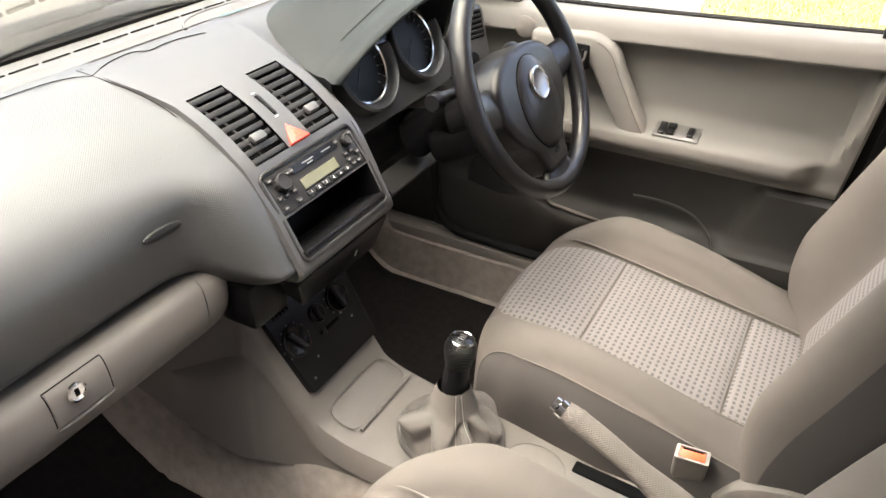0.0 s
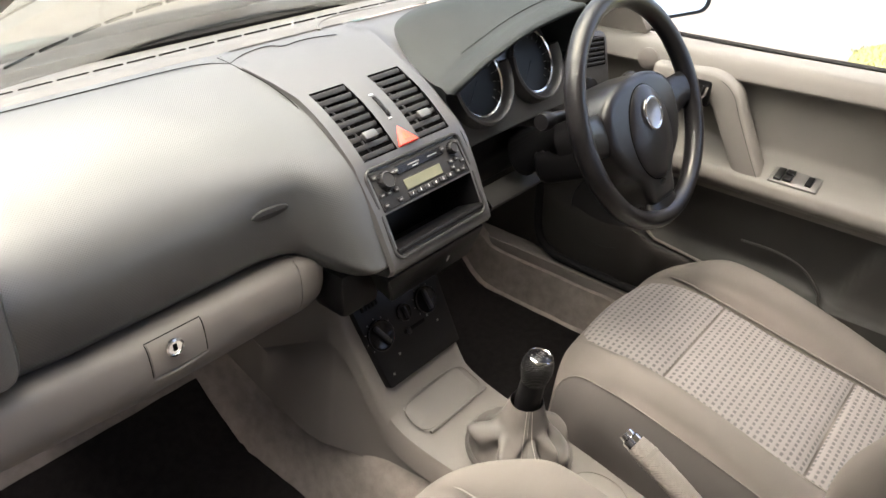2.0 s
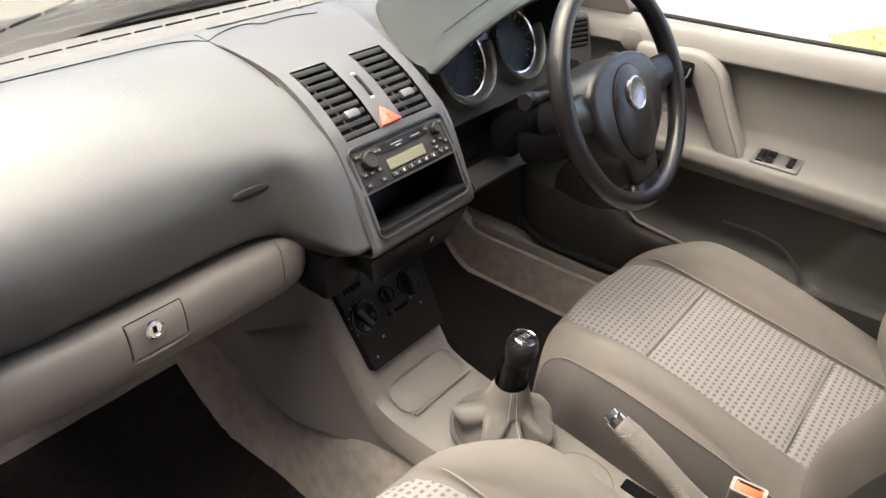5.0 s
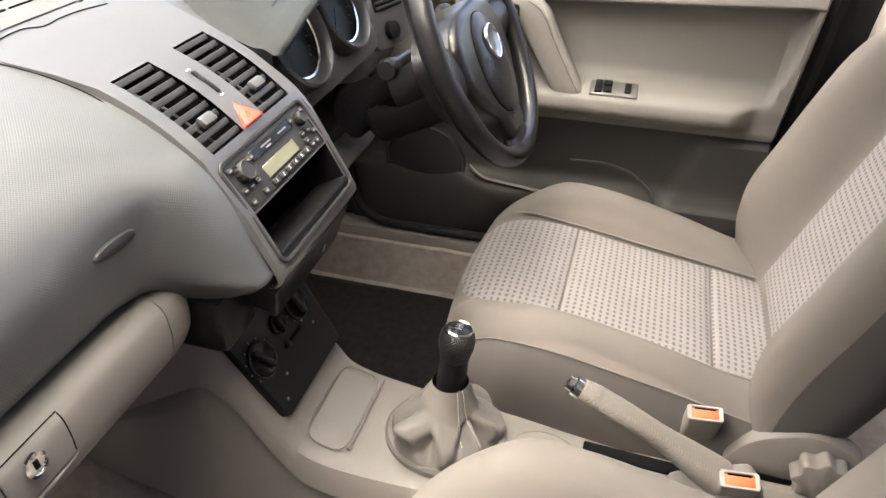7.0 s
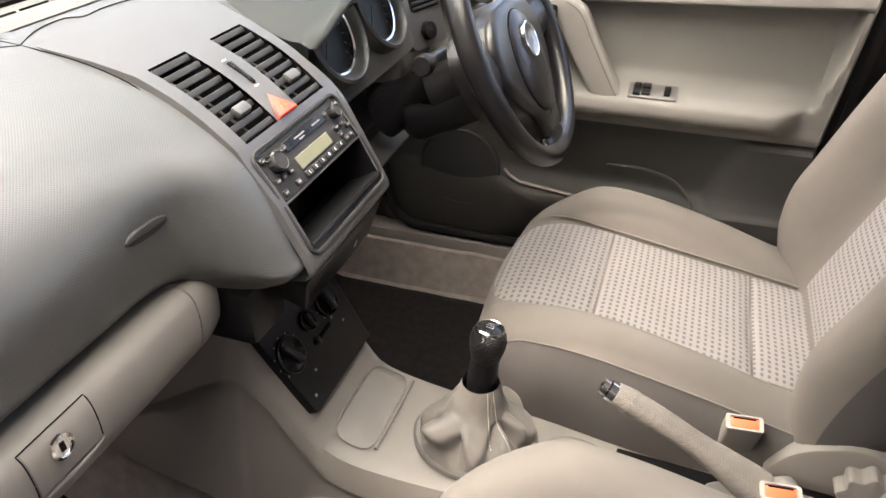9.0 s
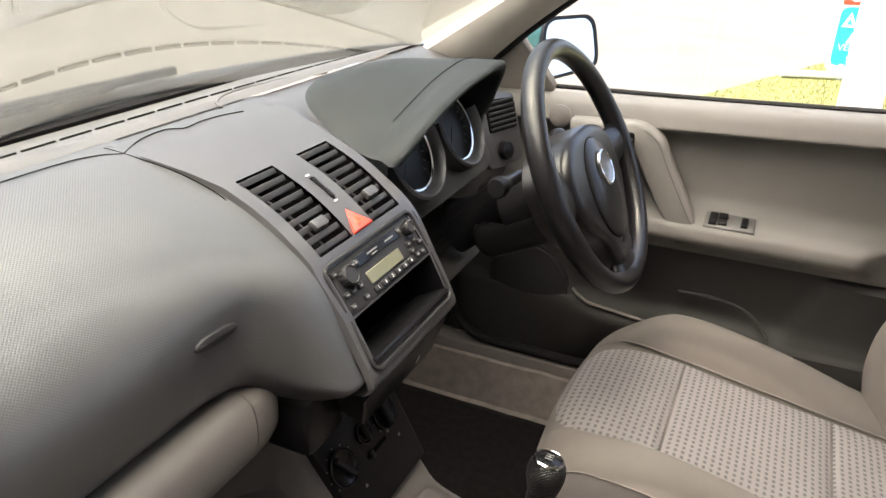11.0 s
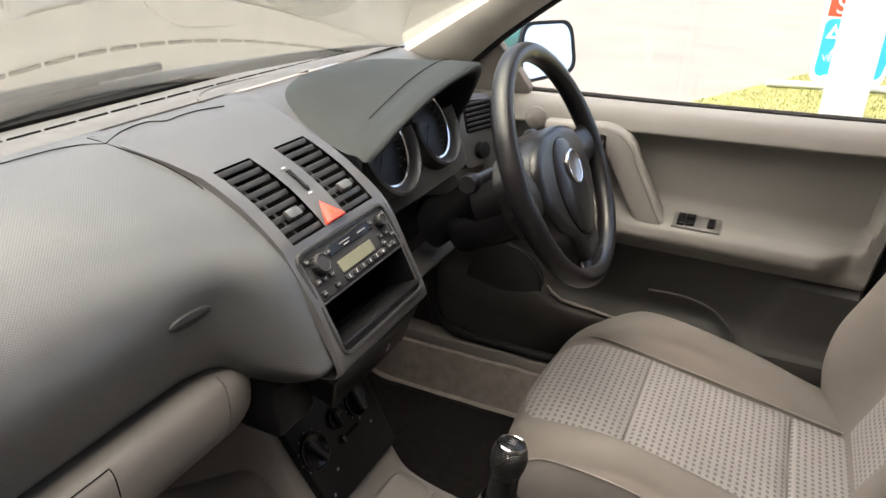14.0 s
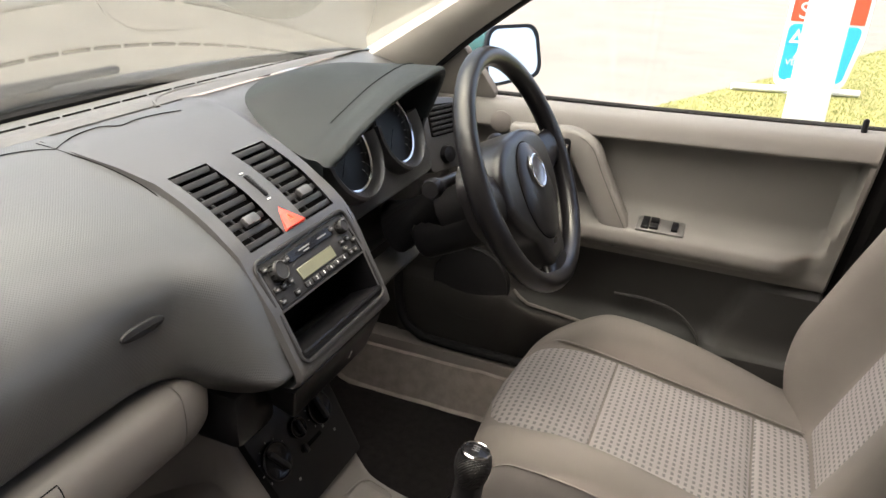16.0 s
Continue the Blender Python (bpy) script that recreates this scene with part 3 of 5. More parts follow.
        for i in range(n):
            y = -L / 2 + L * (i + 0.55) / n
            lift = 0.004 * math.sin(math.pi * (i + 0.5) / n) + 0.001
            part("slat", rbox(2 * hw - 0.001, 0.0076, 0.003, 0.0012, 2, Matrix.Translation((0, y, lift - 0.004)) @ Matrix.Rotation(radians(24), 4, "X")), SLAT, v)
        part("slider", rbox(0.025, 0.014, 0.009, 0.003, 2, Matrix.Translation((0.003, -L * 0.24, 0.005))), STACK, v, "ribbed vent slider")
        put([(-0.02 + 0.0, L * 0.5 - 0.001, -0.012), (-0.005, L * 0.1, -0.01), (0.0, -L * 0.4, -0.012)], STACK, "link_bar", v, 0.0015)
    # thumb wheel between the vents
    tw = part("vent_thumbwheel", rbox(0.0075, 0.04, 0.01, 0.003, 2, on(VT, VB, 0.0, 0.54, 0.0035)), BLACK, d, "black ribbed vent wheel")
    for k in range(12):
        part("rib", rbox(0.0062, 0.0012, 0.0012, 0.0003, 1, on(VT, VB, 0.0, 0.54, 0.0086) @ Matrix.Translation((0, -0.0165 + 0.003 * k, 0))), RADIOSKIN, tw)
    for f in (0.72, 0.36):
        part("vent_mark", rbox(0.007, 0.0022, 0.001, 0.0004, 1, on(VT, VB, -0.002, f, 0.0066)), WHITE, tw, "white vent symbol")
    # hazard switch
    m = on(VT, VB, 0.0, 0.115, 0.0045)
    tri = round_poly([(-0.021, -0.015), (0.021, -0.015), (0, 0.021)], 0.003)
    hz = part("hazard_switch", plate(tri, 0.01, 0.002), RED, d, "red triangular hazard switch", True, m)
    part("mark", frame_ring([(-0.006, -0.006), (0.006, -0.006), (0, 0.005)], [(-0.0042, -0.005), (0.0042, -0.005), (0, 0.0032)], 0.0005), ORANGE, hz, "paler triangle mark", False, Matrix.Translation((0, -0.001, 0.0008)))
    # seams
    put(spline([(-0.139, 0.255, 0.917), (-0.137, 0.23, 0.914), (-0.126, 0.17, 0.9), (-0.117, 0.125, 0.881), (-0.1155, 0.10, 0.866), (-0.115, 0.05, 0.835), (-0.1145, 0.0, 0.798)], 20), VOID, "seam", d, 0.0007)
    put(spline([(-0.64, 0.255, 0.9175), (-0.4, 0.252, 0.9178), (-0.22, 0.25, 0.9178), (-0.165, 0.243, 0.9165), (-0.138, 0.228, 0.914)], 20), VOID, "seam", d, 0.0007)
    put(spline([(x, y, 0.9093 + (y - 0.2) / 0.055 * 0.0085) for x, y in ((-0.138, 0.228), (-0.095, 0.246), (-0.053, 0.25), (-0.032, 0.239), (-0.001, 0.242), (0.034, 0.24), (0.07, 0.232))], 30), VOID, "seam", d, 0.0009)
    put([(x, shelf_y(x, 0.412), 0.909) for x in np.linspace(-0.7, 0.7, 61)], RUBBER, "screen_seal", d, 0.0125, "black windscreen seal")
    # raised rib along the shelf
    put(spline([(0.06, 0.262, 0.916), (0.08, 0.285, 0.919), (0.14, 0.302, 0.919), (0.25, 0.292, 0.918), (0.34, 0.28, 0.915)], 20), DASHTOP, "shelf_rib", d, 0.004)
    # defroster slots at the foot of the glass
    for i in range(22):
        x = -0.52 + i * 0.05
        part("defroster_slot", rbox(0.044, 0.0045, 0.003, 0.001, 1, pose(x, 0.322 - 0.03 * (x / 0.7) ** 2, 0.9178, -9, 0, -5 * x / 0.7)), VOID, d)
    # airbag badge
    m = pad_point(-0.237, 0.787) @ Matrix.Translation((0, 0, 0.004))
    bd = [(0.028 * math.copysign(abs(math.cos(a)) ** 0.8, math.cos(a)), 0.0075 * math.sin(a)) for a in (2 * math.pi * k / 28 for k in range(28))]
    part("airbag_badge", plate(bd, 0.008, 0.003), RADIOSKIN, d, "oval dark badge", True, m)
    # instrument hood: a long arch whose lip overhangs the dials
    lip = [(0.118, 0.030, 0.852), (0.136, 0.022, 0.868), (0.172, 0.017, 0.888), (0.217, 0.014, 0.904), (0.268, 0.012, 0.918), (0.324, 0.010, 0.929), (0.385, 0.008, 0.936), (0.435, 0.009, 0.939), (0.478, 0.014, 0.934), (0.507, 0.026, 0.912), (0.518, 0.044, 0.872), (0.52, 0.06, 0.835)]
    arches = [
        (0.075, [(0.124, 0.858), (0.172, 0.881), (0.253, 0.905), (0.325, 0.923), (0.40, 0.934), (0.45, 0.936), (0.49, 0.928), (0.52, 0.90), (0.535, 0.86), (0.54, 0.835)]),
        (0.13, [(0.135, 0.872), (0.178, 0.893), (0.24, 0.912), (0.32, 0.926), (0.40, 0.932), (0.45, 0.931), (0.495, 0.922), (0.525, 0.895), (0.54, 0.865), (0.545, 0.84)]),
        (0.19, [(0.154, 0.886), (0.176, 0.907), (0.225, 0.922), (0.30, 0.931), (0.38, 0.932), (0.44, 0.929), (0.49, 0.918), (0.525, 0.895), (0.54, 0.87), (0.55, 0.85)]),
        (0.228, [(0.184, 0.900), (0.212, 0.913), (0.26, 0.923), (0.32, 0.927), (0.38, 0.926), (0.44, 0.921), (0.49, 0.91), (0.52, 0.895), (0.535, 0.885), (0.545, 0.87)]),
        (0.266, [(0.255, 0.906), (0.28, 0.911), (0.31, 0.914), (0.345, 0.915), (0.38, 0.914), (0.42, 0.911), (0.46, 0.906), (0.49, 0.899), (0.51, 0.89), (0.53, 0.88)]),
    ]
    n = 48
    edge = spline(lip, n)
    mid = Vector((0.34, 0.0, 0.80))
    def drawn(row, dy, k):
        return [Vector((mid.x + (p.x - mid.x) * k, p.y + dy, mid.z + (p.z - mid.z) * k)) for p in row]
    outer = [spline([(x, y, z) for x, z in pts], n) for y, pts in arches]
    rows = [drawn(edge, 0.075, 0.80), drawn(edge, 0.03, 0.86), drawn(edge, 0.006, 0.90), drawn(edge, 0.0, 0.93), drawn(edge, -0.002, 0.965), drawn(edge, 0.002, 0.99), drawn(edge, 0.009, 1.0)]
    rows += [[a.lerp(b, 0.5) + Vector((0, 0, 0.002)) for a, b in zip(edge, outer[0])]] + outer
    rows = list(zip(*[spline(c, 40) for c in zip(*rows)]))
    full = []
    for k, r in enumerate(rows):
        r = list(r)
        full.append([r[0] + Vector((0.012, 0.004, -0.03))] + r + [r[-1] + Vector((-0.01, 0.004, -0.03))] if k > 20 else [r[0]] + r + [r[-1]])
    part("instrument_hood", loft(full), HOODSKIN, d, "matt dark grey instrument hood")
    seam = [p + Vector((0, 0, 0.0004)) for p in outer[0][7:34]]
    put(seam, VOID, "seam", d, 0.0008)
    # instrument cluster
    mC = frame_of((0.335, 0.078, 0.829), (1, 0, 0), (0, math.sin(radians(25)), math.cos(radians(25))))
    cl = part("instrument_panel", plate(round_poly([(-0.2, -0.10), (0.2, -0.10), (0.185, 0.075), (-0.175, 0.06)], 0.04), 0.03, 0.004), STACK, d, "charcoal instrument panel", True, mC @ Matrix.Translation((0, 0, -0.012)))
    for x0, r in ((-0.082, 0.062), (0.082, 0.059)):
        part("dial", lathe([(r, -0.004), (r, 0.0), (r - 0.004, 0.0), (0.0, -0.001)], 48), DIALFACE, cl, "black dial face", True, Matrix.Translation((x0, 0.0, 0.002)))
        part("dial_ring", lathe([(r + 0.001, 0.0), (r + 0.0015, 0.009), (r - 0.0005, 0.0105), (r - 0.0035, 0.009), (r - 0.0045, 0.0)], 56, None, 1.0, False), CHROME, cl, "chrome dial ring", True, Matrix.Translation((x0, 0.0, 0.002)))
        for k in range(17):
            a = radians(225 - k * 270 / 16)
            part("tick", rbox(0.007, 0.0016, 0.0006, 0, 1, Matrix.Translation((x0 + (r - 0.011) * math.cos(a), (r - 0.011) * math.sin(a), 0.0032)) @ Matrix.Rotation(a, 4, "Z")), GREYPRINT, cl, "", False)
        part("needle", rbox(0.044, 0.0016, 0.0015, 0.0005, 1, Matrix.Translation((x0 - 0.014, -0.014, 0.006)) @ Matrix.Rotation(radians(225), 4, "Z")), BLACK, cl, "dark needle", False)
        arc = [radians(165 + 210 * k / 40) for k in range(41)]
        cowl = [[Vector((q * math.cos(a), q * math.sin(a), z)) for a in arc] for q, z in ((r + 0.001, 0.002), (r + 0.003, 0.013), (r + 0.008, 0.024), (r + 0.012, 0.027), (r + 0.016, 0.024), (r + 0.019, 0.0))]
        part("dial_cowl", loft(cowl), STACK, cl, "charcoal dial cowl", True, Matrix.Translation((x0, 0.0, 0.001)))
    # side vent by the driver's door
    m = frame_of((0.605, 0.062, 0.79), (0.95, -0.3, 0), (0, 0.3, 1))
    sv = part("side_vent", plate(round_poly([(-0.06, -0.08), (0.05, -0.08), (0.05, 0.055), (-0.06, 0.07)], 0.02), 0.03, 0.004), STACK, d, "charcoal side vent panel", True, m)
    # No hole here: a black sheet paints the shade behind the slats
    part("vent_opening", plate(round_poly([(-0.042, -0.012), (0.04, -0.012), (0.04, 0.045), (-0.042, 0.052)], 0.008), 0.004, 0.0, Matrix.Translation((0, 0, 0.0025))), VOID, sv, "black sheet painting the shade of the vent opening")
    for i in range(6):
        part("slat", rbox(0.076, 0.005, 0.003, 0.001, 1, Matrix.Translation((-0.001, 0.043 - i * 0.0098, 0.003)) @ Matrix.Rotation(radians(24), 4, "X")), SLAT, sv)
    part("light_switch", lathe([(0.018, 0.0), (0.016, 0.01), (0.0, 0.012)], 24), BLACK, sv, "round light switch", True, Matrix.Translation((-0.01, -0.05, 0.002)))
    # passenger side vent
    m = pad_point(-0.598, 0.79) @ Matrix.Translation((-0.012, 0, 0.004))
    ring = round_poly([(-0.06, -0.075), (0.055, -0.075), (0.06, 0.06), (-0.06, 0.06)], 0.03)
    sv = part("side_vent", plate(ring, 0.05, 0.005), DASH, d, "charcoal side vent panel", True, m)
    # Opening's shade painted as a black sheet on the panel
    part("vent_opening", plate(round_poly([(-0.045, -0.03), (0.044, -0.03), (0.046, 0.048), (-0.045, 0.048)], 0.014), 0.004, 0.0, Matrix.Translation((0, 0, 0.0025))), VOID, sv, "black sheet painting the shade of the vent opening")
    for i in range(6):
        part("slat", rbox(0.084, 0.007, 0.003, 0.001, 1, Matrix.Translation((0, 0.04 - i * 0.0128, 0.003)) @ Matrix.Rotation(radians(24), 4, "X")), SLAT, sv)
    part("vent_thumbwheel", lathe([(0.013, 0), (0.012, 0.004), (0, 0.004)], 24), BLACK, sv, "small black vent wheel", True, Matrix.Translation((0.012, -0.052, 0.001)))
    part("vent_mark", rbox(0.003, 0.009, 0.0006, 0, 1, Matrix.Translation((0.03, -0.052, 0.003))), GREYPRINT, sv, "pale vent symbol", False)
    # glove box band
    gp = [(0.08, 0.693), (0.052, 0.6955), (0.038, 0.6945), (0.029, 0.689), (0.0245, 0.681), (0.0225, 0.666), (0.0225, 0.650), (0.0245, 0.635), (0.031, 0.619), (0.044, 0.602), (0.06, 0.592), (0.13, 0.578)]
    rows = []
    for x, s, dy in [(-0.68, 1, 0.03), (-0.6, 1, 0.012), (-0.45, 1, 0.0), (-0.3, 1, 0.0), (-0.205, 1, 0.0)]:
        rows.append([Vector((x, p.x + dy, p.y)) for p in spline([(a, b, 0) for a, b in gp], 24)])
    gl = part("glovebox_lid", loft(rows), BEIGE, d, "beige moulded glovebox lid")
    rows = []
    for x, s in [(-0.2035, 1), (-0.19, 1), (-0.175, 0.97), (-0.164, 0.9), (-0.158, 0.78), (-0.156, 0.6)]:
        rows.append([Vector((x, 0.06 + (p.x - 0.06) * s, 0.66 + (p.y - 0.66) * s)) for p in spline([(a, b, 0) for a, b in gp], 24)])
    part("glovebox_end", loft(rows), BEIGE, d, "beige rounded trim end")
    m = frame_of((-0.397, 0.0215, 0.675), (1, 0, 0), (0, 0.08, 1))
    lid = [p for p in spline([(a, b, 0) for a, b in gp], 160) if 0.640 < p.y < 0.6905 and p.x < 0.06]
    x0, x1 = -0.433, -0.360
    prof = lambda k, out: [Vector((0, p.x - out, p.y)) for p in lid[::4]]
    rows = []
    for x, out in ((x0, -0.002), (x0 + 0.0008, 0.0012), (x0 + 0.003, 0.0022), ((x0 + x1) / 2, 0.0026), (x1 - 0.003, 0.0022), (x1 - 0.0008, 0.0012), (x1, -0.002)):
        rows.append([v + Vector((x, 0, 0)) for v in prof(0, out)])
    part("glovebox_handle", loft(rows), BEIGE, gl, "beige pull handle")
    gap = [Vector((x0 - 0.001, p.x - 0.0002, p.y)) for p in reversed(lid[::4])] + [Vector((x1 + 0.001, p.x - 0.0002, p.y)) for p in lid[::4]]
    part("handle_gap", tube(gap, 0.0007, 6), VOID, gl, "dark handle gap")
    low = lid[-1]
    part("handle_ledge", tube(spline([(x0 - 0.001, low.x + 0.001, low.y - 0.003), ((x0 + x1) / 2, low.x - 0.001, low.y - 0.003), (x1 + 0.003, low.x + 0.001, low.y - 0.002)], 12), [0.001] + [0.003] * 10 + [0.001], 10), BEIGE, gl, "beige ledge below the handle")
    part("glovebox_lock", lathe([(0.012, 0), (0.012, 0.003), (0.0095, 0.004), (0.009, 0.002), (0.0, 0.002)], 28), CHROME, gl, "chrome key lock", True, m @ Matrix.Translation((-0.006, 0.0, 0.003)))
    part("keyhole", rbox(0.005, 0.009, 0.001, 0.0003, 1, Matrix.Translation((-0.006, 0.0, 0.0055))), VOID, gl, "dark keyhole", False, m)
    # lower panel under the stack with a small switch
    part("lower_bracket", plate(round_poly([(-0.085, -0.035), (0.1, -0.035), (0.112, 0.03), (-0.112, 0.03)], 0.006), 0.06, 0.003), BLACK, d, "black lower stack panel", True, frame_of((0.0, -0.045, 0.628), (1, 0, 0), (0, -0.35, 1)))
    part("switch_mark", rbox(0.004, 0.012, 0.001, 0.0004, 1, frame_of((0.025, -0.049, 0.632), (1, 0, 0), (0, -0.35, 1)) @ Matrix.Translation((0, 0, 0.003))), WHITE, d, "white seat symbol", False)
    # Black box added to paint the shade between pad and heater panel
    part("shade_filler", rbox(0.075, 0.07, 0.075, 0.01, 2, Matrix.Translation((-0.117, 0.03, 0.622))), BLACK, d, "black box added for the shade under the dash")
    # Beige trim coloured dark: the shade under the dash is painted in
    part("knee_trim", loft([[Vector((x, y, z)) for y, z in ((0.05, 0.585), (0.035, 0.59), (0.03, 0.6), (0.04, 0.612), (0.07, 0.62))] for x in (0.25, 0.3, 0.37, 0.43)]), DOORLOW, d, "knee trim strip, its shade put into the colour")
    # knee panel under the wheel
    rows = [[Vector((x, y + 0.05 * smooth01(0.5, 0.7, x), z)) for x in np.linspace(0.13, 0.69, 16)] for y, z in ((0.09, 0.72), (0.075, 0.69), (0.08, 0.64), (0.11, 0.60), (0.2, 0.58))]
    part("knee_panel", loft(rows), BLACK, d, "black knee panel")
    return d


def radio():
    m = on(RT, RB, 0, 0.5, 0.0)
    H = (RT - RB).length
    t = thing("car_radio", "black cassette car radio with a greenish display", "radio", m=m)
    part("faceplate", plate(round_poly([(-0.0925, -H / 2), (0.0925, -H / 2), (0.0925, H / 2), (-0.0925, H / 2)], 0.003), 0.05, 0.002), RADIOSKIN, t, "black faceplate")
    part("display", rbox(0.078, 0.016, 0.002, 0.0008, 1, Matrix.Translation((0.0, -0.0065, 0.001))), LCD, t, "greenish liquid crystal display")
    part("cassette_slot", rbox(0.1, 0.013, 0.002, 0.0008, 1, Matrix.Translation((0.006, 0.0175, 0.0006))), GLOSSBLACK, t, "cassette slot flap")
    for x, y, r in ((-0.071, 0.011, 0.0125), (0.073, 0.014, 0.0085)):
        k = part("knob", lathe([(r, 0), (r, 0.009), (r * 0.86, 0.0115), (r * 0.8, 0.0105), (0, 0.0105)], 28), RADIOSKIN, t, "ribbed black knob", True, Matrix.Translation((x, y, 0)))
        for i in range(14):
            a = i * math.pi / 7
            part("rib", rbox(0.0015, 0.0012, 0.007, 0.0003, 1, Matrix.Translation((r * math.cos(a), r * math.sin(a), 0.005)) @ Matrix.Rotation(a, 4, "Z")), BLACK, k)
    def button(x, y, w, h):
        b = part("button", rbox(w, h, 0.004, 0.001, 1, Matrix.Translation((x, y, 0.001))), RADIOSKIN, t)
        part("mark", rbox(w * 0.5, h * 0.3, 0.0004, 0, 1, Matrix.Translation((x, y, 0.0032))), GREYPRINT, b, "pale button mark", False)
    for i in range(6):
        b = part("button", rbox(0.0145, 0.0075, 0.004, 0.001, 1, Matrix.Translation((-0.033 + i * 0.0165, -0.0215, 0.001))), RADIOSKIN, t)
        text(str(i + 1), 0.006, WHITE, Matrix.Translation((-0.033 + i * 0.0165, -0.0215, 0.0031)), b, "numeral", 0.0001)
    for x, y in ((-0.086, -0.006), (-0.073, -0.0065), (-0.058, -0.0065), (-0.086, -0.021), (-0.058, -0.0215), (-0.045, 0.018), (-0.053, 0.018), (-0.087, 0.021), (0.056, 0.019), (0.088, 0.021), (0.062, -0.003), (0.076, -0.003), (0.086, -0.009), (0.062, -0.013), (0.08, -0.021), (0.068, -0.021)):
        button(x, y, 0.0095, 0.0065)
    for y, x0, x1 in ((0.0185, -0.02, 0.004), (0.0145, -0.012, 0.0), (0.0175, 0.022, 0.042)):
        part("print_bar", rbox(x1 - x0, 0.0018, 0.0004, 0, 1, Matrix.Translation(((x0 + x1) / 2, y, 0.0018))), GREYPRINT, t, "pale printed bar", False)
    return t


# ---- centre console ----
CON = [(0.36, 0.60, 0.125), (0.2, 0.585, 0.125), (0.09, 0.572, 0.118), (0.062, 0.548, 0.112), (0.028, 0.485, 0.108), (-0.004, 0.426, 0.105), (-0.024, 0.395, 0.104), (-0.041, 0.373, 0.104), (-0.065, 0.361, 0.104), (-0.10, 0.353, 0.103), (-0.16, 0.347, 0.10), (-0.25, 0.343, 0.095), (-0.33, 0.338, 0.09), (-0.40, 0.332, 0.085), (-0.50, 0.325, 0.08), (-0.70, 0.315, 0.078), (-0.9, 0.31, 0.078)]


def con_at(y):
    for a, b in zip(CON, CON[1:]):
        if a[0] >= y >= b[0]:
            f = (a[0] - y) / (a[0] - b[0])
            return a[1] + f * (b[1] - a[1]), a[2] + f * (b[2] - a[2])
    return CON[-1][1:]


def console():
    c = thing("centre_console", "beige plastic centre console round the gear lever", "console")
    line = spline([(y, z, w) for y, z, w in CON], 90)
    rows = []
    for p in line:
        y, z, w = p
        fl = 0.02 + 0.02 * smooth01(-0.05, 0.1, y)
        r = 0.022
        low = 0.265 if y < 0.12 else 0.265 + 0.3 * (y - 0.12)
        half = [(w + fl, low), (w + fl * 0.7, low + 0.4 * (z - 0.055 - low)), (w + 0.006, max(z - 0.055, low + 0.01)), (w + 0.001, z - r), (w - r * 0.3, z - r * 0.3), (w - r, z - 0.001), (w * 0.5, z), (0, z)]
        off = 0.05 + 0.7 * max(0.0, y - 0.03)
        half[2] = (w + 0.006 + 0.05 * max(0.0, y - 0.03), max(z - off, low + 0.012))
        rows.append([Vector((-a, y, b)) for a, b in half] + [Vector((a, y, b)) for a, b in reversed(half[:-1])])
    part("body", loft([r[2:-2] for r in rows]), BEIGE, c, "beige moulded body")
    for cut in (slice(0, 3), slice(-3, None)):
        part("side_panel", loft([[p + Vector((0.011 if p.x < 0 else -0.011, 0, 0)) for p in r[cut]] for r in rows]), BEIGESIDE, c, "darker grey beige side panel")
    # heater panel
    a, b = Vector((0, 0.062, 0.560)), Vector((0, -0.022, 0.411))
    m = on(a, b, 0.004, 0.5, 0.006)
    L = (a - b).length
    hp = part("heater_panel", plate(round_poly([(-0.084, -L / 2), (0.092, -L / 2), (0.099, L / 2), (-0.100, L / 2)], [0.006, 0.006, 0.012, 0.012]), 0.02, 0.002), BLACK, c, "black heater control panel", True, m)
    for x, y, r in ((-0.065, 0.004, 0.026), (0.05, 0.014, 0.024), (-0.004, 0.016, 0.015)):
        k = part("dial", lathe([(r, 0), (r, 0.004), (r * 0.92, 0.006), (r * 0.8, 0.004), (0, 0.004)], 36), GLOSSBLACK, hp, "round black dial", True, Matrix.Translation((x, y, 0)))
        part("grip", rbox(r * 1.55, r * 0.34, 0.009, 0.003, 2, Matrix.Translation((x, y, 0.0075)) @ Matrix.Rotation(radians(118 if x < -0.02 else 96), 4, "Z")), RADIOSKIN, hp, "raised dial grip")
        put([(x + 1.0 * r * math.cos(q), y + 1.0 * r * math.sin(q), 0.0052) for q in np.linspace(0, 2 * math.pi, 33)], RADIOSKIN, "dial_edge", hp, 0.0008)
        if r > 0.02:
            for q in range(9):
                an = radians(220 - q * 32)
                part("mark", rbox(0.003, 0.0016, 0.0004, 0, 1, Matrix.Translation((x + 1.13 * r * math.cos(an), y + 1.13 * r * math.sin(an), 0.0003)) @ Matrix.Rotation(an, 4, "Z")), (RED if q == 8 and x < 0 else GREYPRINT), hp, "pale dial mark" if q != 8 else "red dial mark", False)
    part("slider_slot", rbox(0.05, 0.006, 0.002, 0.0008, 1, Matrix.Translation((0.008, -0.016, 0.0))), VOID, hp, "heater slider slot")
    part("slider_tab", rbox(0.007, 0.012, 0.006, 0.002, 2, Matrix.Translation((-0.008, -0.016, 0.003))), RADIOSKIN, hp, "slider tab")
    for x, y in ((-0.042, -0.042), (0.042, -0.012), (0.06, -0.03), (-0.068, -0.066)):
        part("symbol", rbox(0.0045, 0.004, 0.0004, 0, 1, Matrix.Translation((x, y, 0.0003))), GREYPRINT, hp, "pale heater symbol", False)
